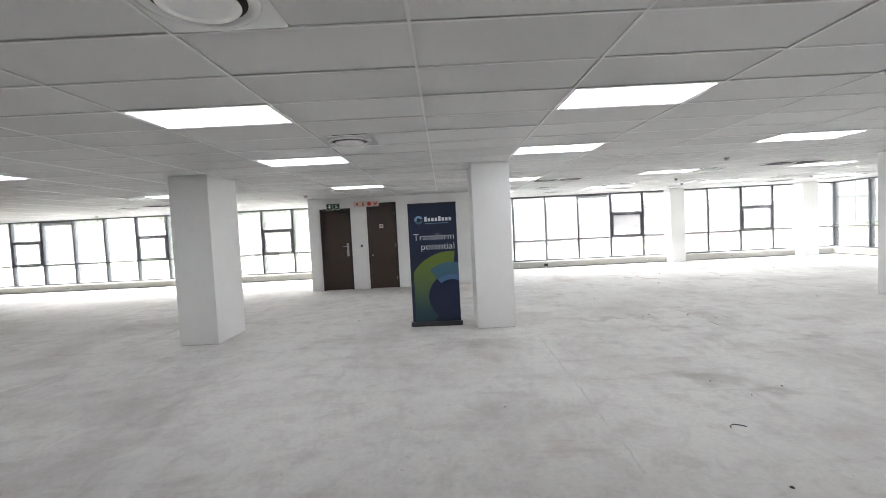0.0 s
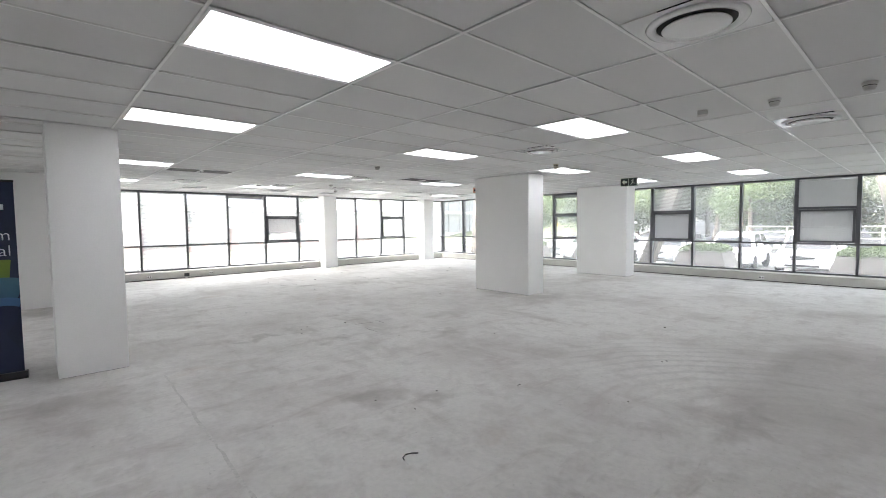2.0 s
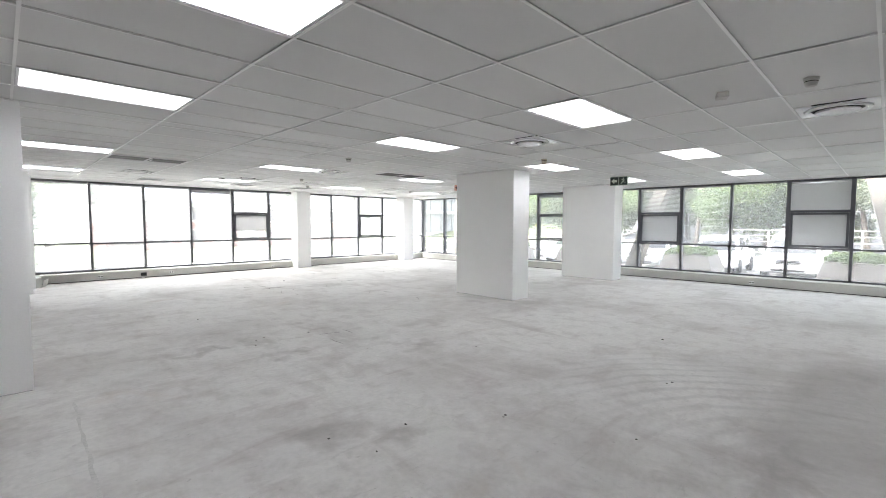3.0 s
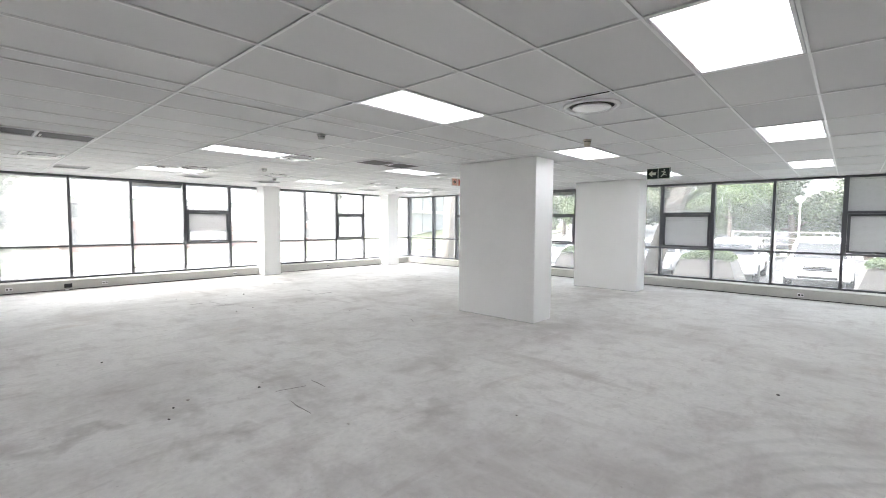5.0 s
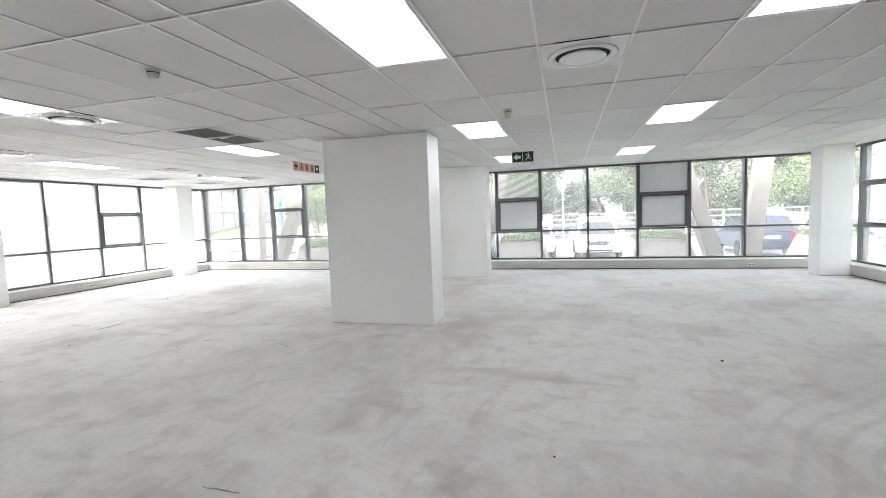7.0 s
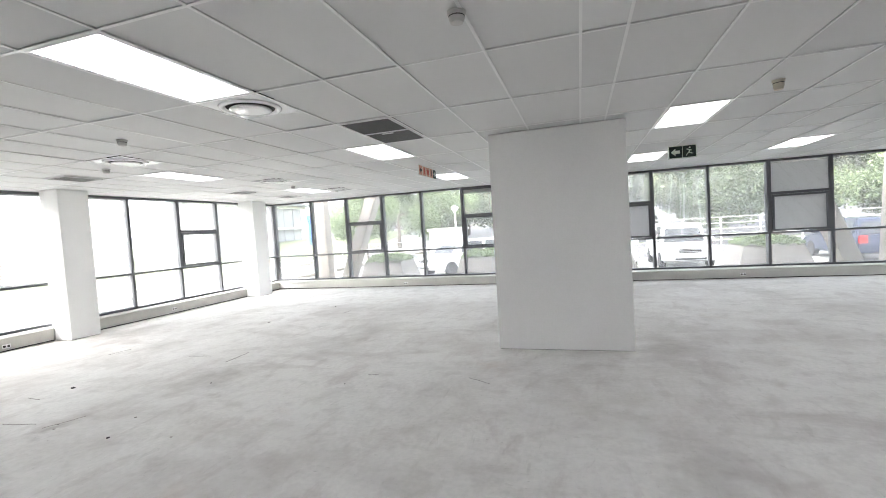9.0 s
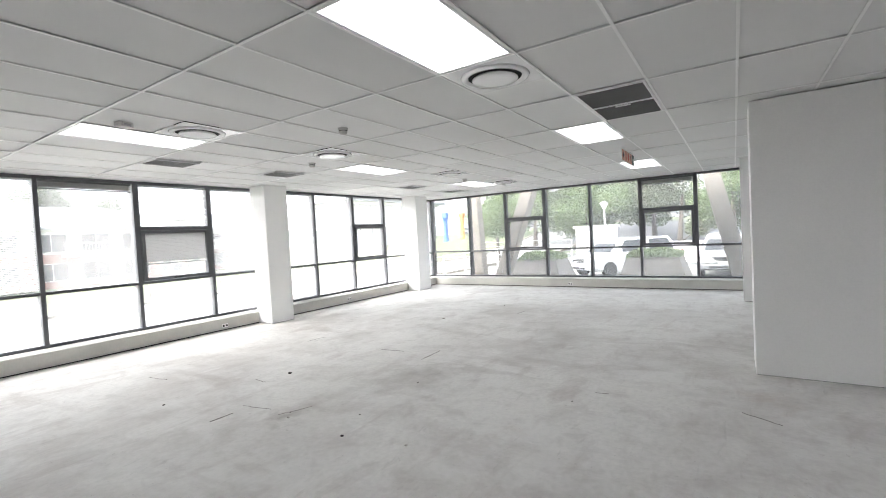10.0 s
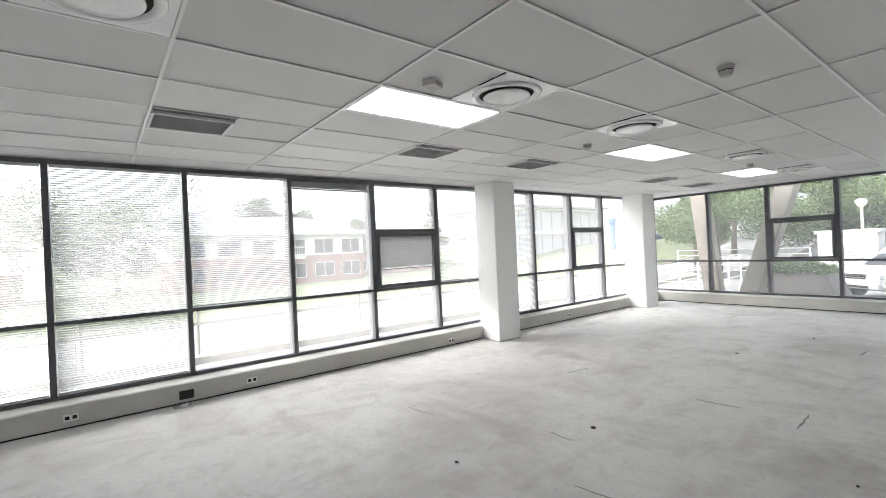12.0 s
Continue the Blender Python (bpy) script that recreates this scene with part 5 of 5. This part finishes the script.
# ---- parked cars ----
TYRE = material("black_tyre_rubber", (0.02, 0.02, 0.02), 0.85, grain=0.2)
CAR_WHITE = material("white_car_paint", (0.80, 0.80, 0.80), 0.15, grain=0.02, grain_scale=5)
CAR_SILVER = material("silver_car_paint", (0.48, 0.49, 0.50), 0.22, metal=0.4, grain=0.03)
CAR_BLUE = material("dark_blue_car_paint", (0.02, 0.03, 0.06), 0.18, grain=0.03)
LAMP_GLASS = material("clear_headlamp", (0.75, 0.78, 0.80), 0.1)
TAIL = material("red_tail_lamp", (0.45, 0.015, 0.012), 0.2)


def car(at, paint, label, tall=1.62, length=4.35, boxy=0.0):
    """Front towards local -y; parts: body, cabin, panes, bumpers, lamps, grille, plate, wheels."""
    base = thing("parked_car", at, label, "car", "parked cars")
    hw, L = 0.87, length / 2
    hood, belt = 0.90 + 0.08 * boxy, 0.98
    side = [(-L, 0.35), (-L - 0.03, 0.58), (-L + 0.06, 0.78), (-L + 1.05, hood), (L - 0.35, belt + 0.02), (L, 0.92), (L + 0.03, 0.60), (L - 0.02, 0.34), (L - 0.4, 0.26), (-L + 0.35, 0.26)]
    bm = prism(side, -hw, hw)
    bmesh.ops.bevel(bm, geom=[e for e in bm.edges if abs(e.verts[0].co.x - e.verts[1].co.x) < 0.01], offset=0.07, segments=3, affect="EDGES")
    body = part("body", bm, paint, base, smooth=False)
    f0, f1, r1, r0 = -L + 0.92, -L + 1.62 - 0.25 * boxy, L - 0.62 + 0.35 * boxy, L - 0.12
    bm = bmesh.new()
    lo = [bm.verts.new((s * (hw - 0.05), y, belt - 0.09)) for y in (f0, r0) for s in (-1, 1)]
    hi = [bm.verts.new((s * (hw - 0.22), y, tall)) for y in (f1, r1) for s in (-1, 1)]
    for q in ((lo[0], lo[1], hi[1], hi[0]), (lo[3], lo[2], hi[2], hi[3]), (lo[2], lo[0], hi[0], hi[2]), (lo[1], lo[3], hi[3], hi[1]), (hi[0], hi[1], hi[3], hi[2]), (lo[0], lo[2], lo[3], lo[1])):
        bm.faces.new(q)
    bmesh.ops.bevel(bm, geom=bm.edges[:], offset=0.05, segments=3, affect="EDGES")
    cabin = part("cabin", bm, paint, base)

    def pane(name, a, b, c, d, n):
        bm = bmesh.new()
        pts = [Vector(v) for v in (a, b, c, d)]
        mid = sum(pts, Vector()) / 4
        n = Vector(n).normalized()
        pts = [mid + (v - mid) * 0.86 + n * 0.012 for v in pts]
        back = [v - n * 0.02 for v in pts]
        v1, v0 = [bm.verts.new(v) for v in pts], [bm.verts.new(v) for v in back]
        bm.faces.new(v1)
        bm.faces.new(v0[::-1])
        for k in range(4):
            bm.faces.new((v1[k], v0[k], v0[(k + 1) % 4], v1[(k + 1) % 4]))
        part(name, bm, DARK_GLASS, cabin, "dark car glass")

    zl, zh = belt - 0.05, tall - 0.04
    wl, wh = hw - 0.05, hw - 0.22
    pane("windscreen", (-wl, f0, zl), (wl, f0, zl), (wh, f1, zh), (-wh, f1, zh), (0, -(zh - zl), f1 - f0))
    pane("rear_window", (wl, r0, zl), (-wl, r0, zl), (-wh, r1, zh), (wh, r1, zh), (0, zh - zl, r0 - r1))
    m0, m1 = (f0 + r0) / 2 + 0.05, (f1 + r1) / 2 + 0.05
    for s in (-1, 1):
        for ya, yb, yc, yd in ((f0 + 0.25, m0, m1, f1 + 0.05), (m0, r0 - 0.25, r1 - 0.05, m1)):
            pane("side_window", (s * wl, ya, zl), (s * wl, yb, zl), (s * wh, yc, zh), (s * wh, yd, zh), (s * 1.0, 0, 0.22))
        part("mirror", boxes("mirror", [(s * 0.98 - 0.09, f0 + 0.22, 0.98, s * 0.98 + 0.09, f0 + 0.34, 1.12)], 0.03), paint, base)
        part("headlight", boxes("headlight", [(s * 0.62 - 0.20, -L - 0.035, 0.64, s * 0.62 + 0.20, -L + 0.12, 0.78)], 0.03), LAMP_GLASS, base, "clear headlight")
        part("tail_light", boxes("tail", [(s * 0.70 - 0.12, L - 0.06, 0.66, s * 0.70 + 0.12, L + 0.035, 0.92)], 0.02), TAIL, base, "red tail light")
    part("grille", boxes("grille", [(-0.36, -L - 0.04, 0.62 + 0.055 * k, 0.36, -L + 0.05, 0.645 + 0.055 * k) for k in range(3)], 0.004), RUBBER, base, "dark grille bars")
    part("bumper", boxes("bumper", [(-0.80, -L - 0.075, 0.34, 0.80, -L + 0.08, 0.50)], 0.03), paint, base)
    part("lower_grille", boxes("intake", [(-0.5, -L - 0.085, 0.37, 0.5, -L - 0.06, 0.44)], 0.005), RUBBER, base, "dark lower intake")
    for y in (-L - 0.088, L + 0.036):
        part("number_plate", boxes("plate", [(-0.24, y - 0.004, 0.50 if y < 0 else 0.7, 0.24, y + 0.004, 0.60 if y < 0 else 0.8)]), SIGN_WHITE, base, "pale number plate")
    tyre = mesh_of("tyre", lathe([(0.20, -0.09), (0.29, -0.10), (0.315, -0.07), (0.315, 0.07), (0.29, 0.10), (0.20, 0.09)], 28), TYRE, True)
    rim = mesh_of("rim", lathe([(0.02, 0.055), (0.08, 0.06), (0.17, 0.045), (0.205, 0.085), (0.205, -0.08)], 20), CHROME, True)
    for s in (-1, 1):
        for y in (-L + 0.82, L - 0.80):
            wheel = new("wheel", tyre)
            wheel.parent, wheel.matrix_basis = base, pose(s * 0.80, y, 0.315, 0, 90 * s, 0)
            hub = new("rim", rim)
            hub.parent = wheel
            hub["label"] = "silver wheel rim"
    return base


car(pose(23.0, 4.15, GZ + 0.02, 0, 0, -90), CAR_WHITE, "white parked station car facing the windows", 1.66, 4.4, 1.0)
car(pose(23.3, 6.75, GZ + 0.02, 0, 0, -88), CAR_WHITE, "white parked hatchback beside the planter", 1.55, 4.2, 0.4)
car(pose(22.6, 12.9, GZ + 0.02, 0, 0, -128), CAR_WHITE, "white parked saloon turned towards the drive", 1.48, 4.5, 0.2)
car(pose(23.0, 9.3, GZ + 0.02, 0, 0, -91), CAR_SILVER, "silver parked hatchback facing the windows", 1.5, 4.1, 0.4)
car(pose(23.4, -1.9, GZ + 0.02, 0, 0, 88), CAR_BLUE, "dark blue parked hatchback showing its tail lights", 1.5, 4.2, 0.5)
car(pose(23.2, -5.2, GZ + 0.02, 0, 0, -90), CAR_WHITE, "white parked car near the corner", 1.5, 4.3, 0.3)
car(pose(12.6, -7.6, GZ + 0.02, 0, 0, 180), CAR_WHITE, "white parked car facing the end windows", 1.55, 4.3, 0.3)


for x, y, turn, paint, label in ((88.0, 57.0, 30, CAR_SILVER, "silver car parked far up the road"), (92.5, 59.5, 28, CAR_WHITE, "white car parked far up the road"), (97.0, 56.5, 35, CAR_BLUE, "dark blue car parked far up the road")):
    car(pose(x, y, ground_z(x, y) + 0.02, 0, 0, turn), paint, label, 1.5, 4.3, 0.4)


# ---- buildings across the road ----
def brick_house(at, length, depth, eave, bays, label, rise=2.3):
    """Two storeys: brick below, white band above, rows of windows, a hipped grey roof. Local -y is the front."""
    base = thing("office_house", at, label, "building", "buildings across the road")
    wall = part("wall", boxes("wall", [(0, 0, -2.0, length, depth, eave * 0.56)]), BRICK, base, "red brick lower walls")
    part("upper_wall", boxes("wall", [(0.02, 0.02, eave * 0.56, length - 0.02, depth - 0.02, eave)]), RENDERED, base, "white rendered upper walls")
    o = 0.7
    bm = bmesh.new()
    lo = [bm.verts.new(c) for c in ((-o, -o, eave), (length + o, -o, eave), (length + o, depth + o, eave), (-o, depth + o, eave))]
    lo2 = [bm.verts.new(v.co - Vector((0, 0, 0.22))) for v in lo]
    hi = [bm.verts.new(c) for c in ((depth / 2, depth / 2, eave + rise), (length - depth / 2, depth / 2, eave + rise))]
    for q in ((lo[0], lo[1], hi[1], hi[0]), (lo[1], lo[2], hi[1]), (lo[2], lo[3], hi[0], hi[1]), (lo[3], lo[0], hi[0]), tuple(lo2[::-1])):
        bm.faces.new(q)
    for k in range(4):
        bm.faces.new((lo2[k], lo2[(k + 1) % 4], lo[(k + 1) % 4], lo[k]))
    part("roof", bm, ROOF_GREY, base, "grey hipped roof")
    step = length / bays
    for storey, (z0, z1) in enumerate(((eave * 0.13, eave * 0.40), (eave * 0.60, eave * 0.88))):
        for k in range(bays):
            x = step * (k + 0.5)
            w = step * 0.33
            win = part("window", boxes("window", [(x - w, -0.03, z0, x + w, 0.05, z1)]), DARK_GLASS, base, "dark window")
            part("frame", boxes("frame", [(x - w - 0.05, -0.06, z0 - 0.06, x - w, 0.0, z1 + 0.05), (x + w, -0.06, z0 - 0.06, x + w + 0.05, 0.0, z1 + 0.05), (x - w, -0.06, z1, x + w, 0.0, z1 + 0.05),
                                          (x - w, -0.09, z0 - 0.06, x + w, 0.0, z0), (x - 0.03, -0.06, z0, x + 0.03, 0.0, z1)]), RENDERED, win, "white window frame")
    for y in (depth * 0.3, depth * 0.7):
        for z0, z1 in ((eave * 0.13, eave * 0.40), (eave * 0.60, eave * 0.88)):
            part("window", boxes("window", [(length - 0.04, y - 0.9, z0, length + 0.03, y + 0.9, z1)]), DARK_GLASS, base, "dark window")
    part("balcony", boxes("balcony", [(length * 0.45, -1.1, eave * 0.5, length * 0.62, 0, eave * 0.55)] + [(length * 0.45 + 0.25 * k, -1.1, eave * 0.55, length * 0.45 + 0.25 * k + 0.04, -1.05, eave * 0.72) for k in range(int(length * 0.17 / 0.25))]
                          + [(length * 0.45, -1.12, eave * 0.72, length * 0.62, -1.03, eave * 0.74)]), RENDERED, base, "white railed balcony")
    return base


brick_house(pose(8.8, 60.0, -1.4), 20.0, 11.0, 5.5, 6, "two-storey brick office with a grey hipped roof")
brick_house(pose(-20.8, 68.0, -2.1), 17.5, 10.0, 5.8, 5, "long two-storey brick office behind the trees", 2.7)
brick_house(pose(27.5, 66.0, -1.4), 16.0, 10.0, 5.4, 5, "two-storey brick office at the end of the road")


def glass_office(at, w, d, storeys, label):
    base = thing("glass_office", at, label, "building", "buildings across the road")
    h = 3.4 * storeys
    part("core", boxes("core", [(0.4, 0.4, -1.5, w - 0.4, d - 0.4, h)]), RENDERED, base)
    for s in range(storeys):
        part("floor_slab", boxes("slab", [(-0.4, -0.4, 3.4 * s + 3.0, w + 0.4, d + 0.4, 3.4 * s + 3.4)]), RENDERED, base, "white floor edge")
        n = int(w / 2.4)
        for k in range(n):
            x = w * k / n
            part("glazing", boxes("glazing", [(x + 0.08, 0.25, 3.4 * s, x + w / n - 0.08, 0.39, 3.4 * s + 3.0)]), PALE_GLASS, base, "pale glazed bay")
        m = int(d / 2.4)
        for k in range(m):
            y = d * k / m
            part("glazing", boxes("glazing", [(0.25, y + 0.08, 3.4 * s, 0.39, y + d / m - 0.08, 3.4 * s + 3.0)]), PALE_GLASS, base, "pale glazed bay")
    part("roof", boxes("roof", [(-1.2, -1.2, h, w + 1.2, d + 1.2, h + 0.35)]), ROOF_GREY, base, "grey overhanging flat roof")
    return base


glass_office(pose(48.0, 54.0, ground_z(56, 54) - 0.2), 22, 12, 2, "white and glass two-storey office at the road")
PILLAR = [material("blue_pillar_paint", (0.05, 0.14, 0.42), 0.5), material("orange_pillar_paint", (0.62, 0.28, 0.08), 0.5), material("yellow_pillar_paint", (0.70, 0.48, 0.10), 0.5)]
for k in range(3):
    base = thing("painted_pillar", pose(56.5 + 1.6 * k, 43.5 - 1.8 * k, ground_z(56.5 + 1.6 * k, 43.5 - 1.8 * k) - 0.05), ("blue", "orange", "yellow")[k] + " painted garden pillar beside the road", "pillar", "painted pillars")
    part("shaft", lathe([(0.45, 0), (0.42, 0.3), (0.34, 0.5), (0.32, 3.0), (0.5, 3.4), (0.52, 3.7 + 0.4 * (k == 0))], 16), PILLAR[k], base)

# thin posts of the lawn fence
base = thing("lawn_fence", pose(0, 22.6, 0), "thin wire fence with slim grey posts on the lawn", "fence")
for k in range(14):
    x = -9 + 2.0 * k
    part("post", tube([(x, 0, ground_z(x, 22.6) - 0.1), (x + 0.02 * (k % 3 - 1), 0, ground_z(x, 22.6) + 1.0)], 0.028, 8), OUT_CONCRETE, base)
for h in (0.35, 0.65, 0.92):
    part("wire", tube([(-9, 0, ground_z(-9, 22.6) + h), (17, 0, ground_z(17, 22.6) + h)], 0.004, 5), GREY_METAL, base)
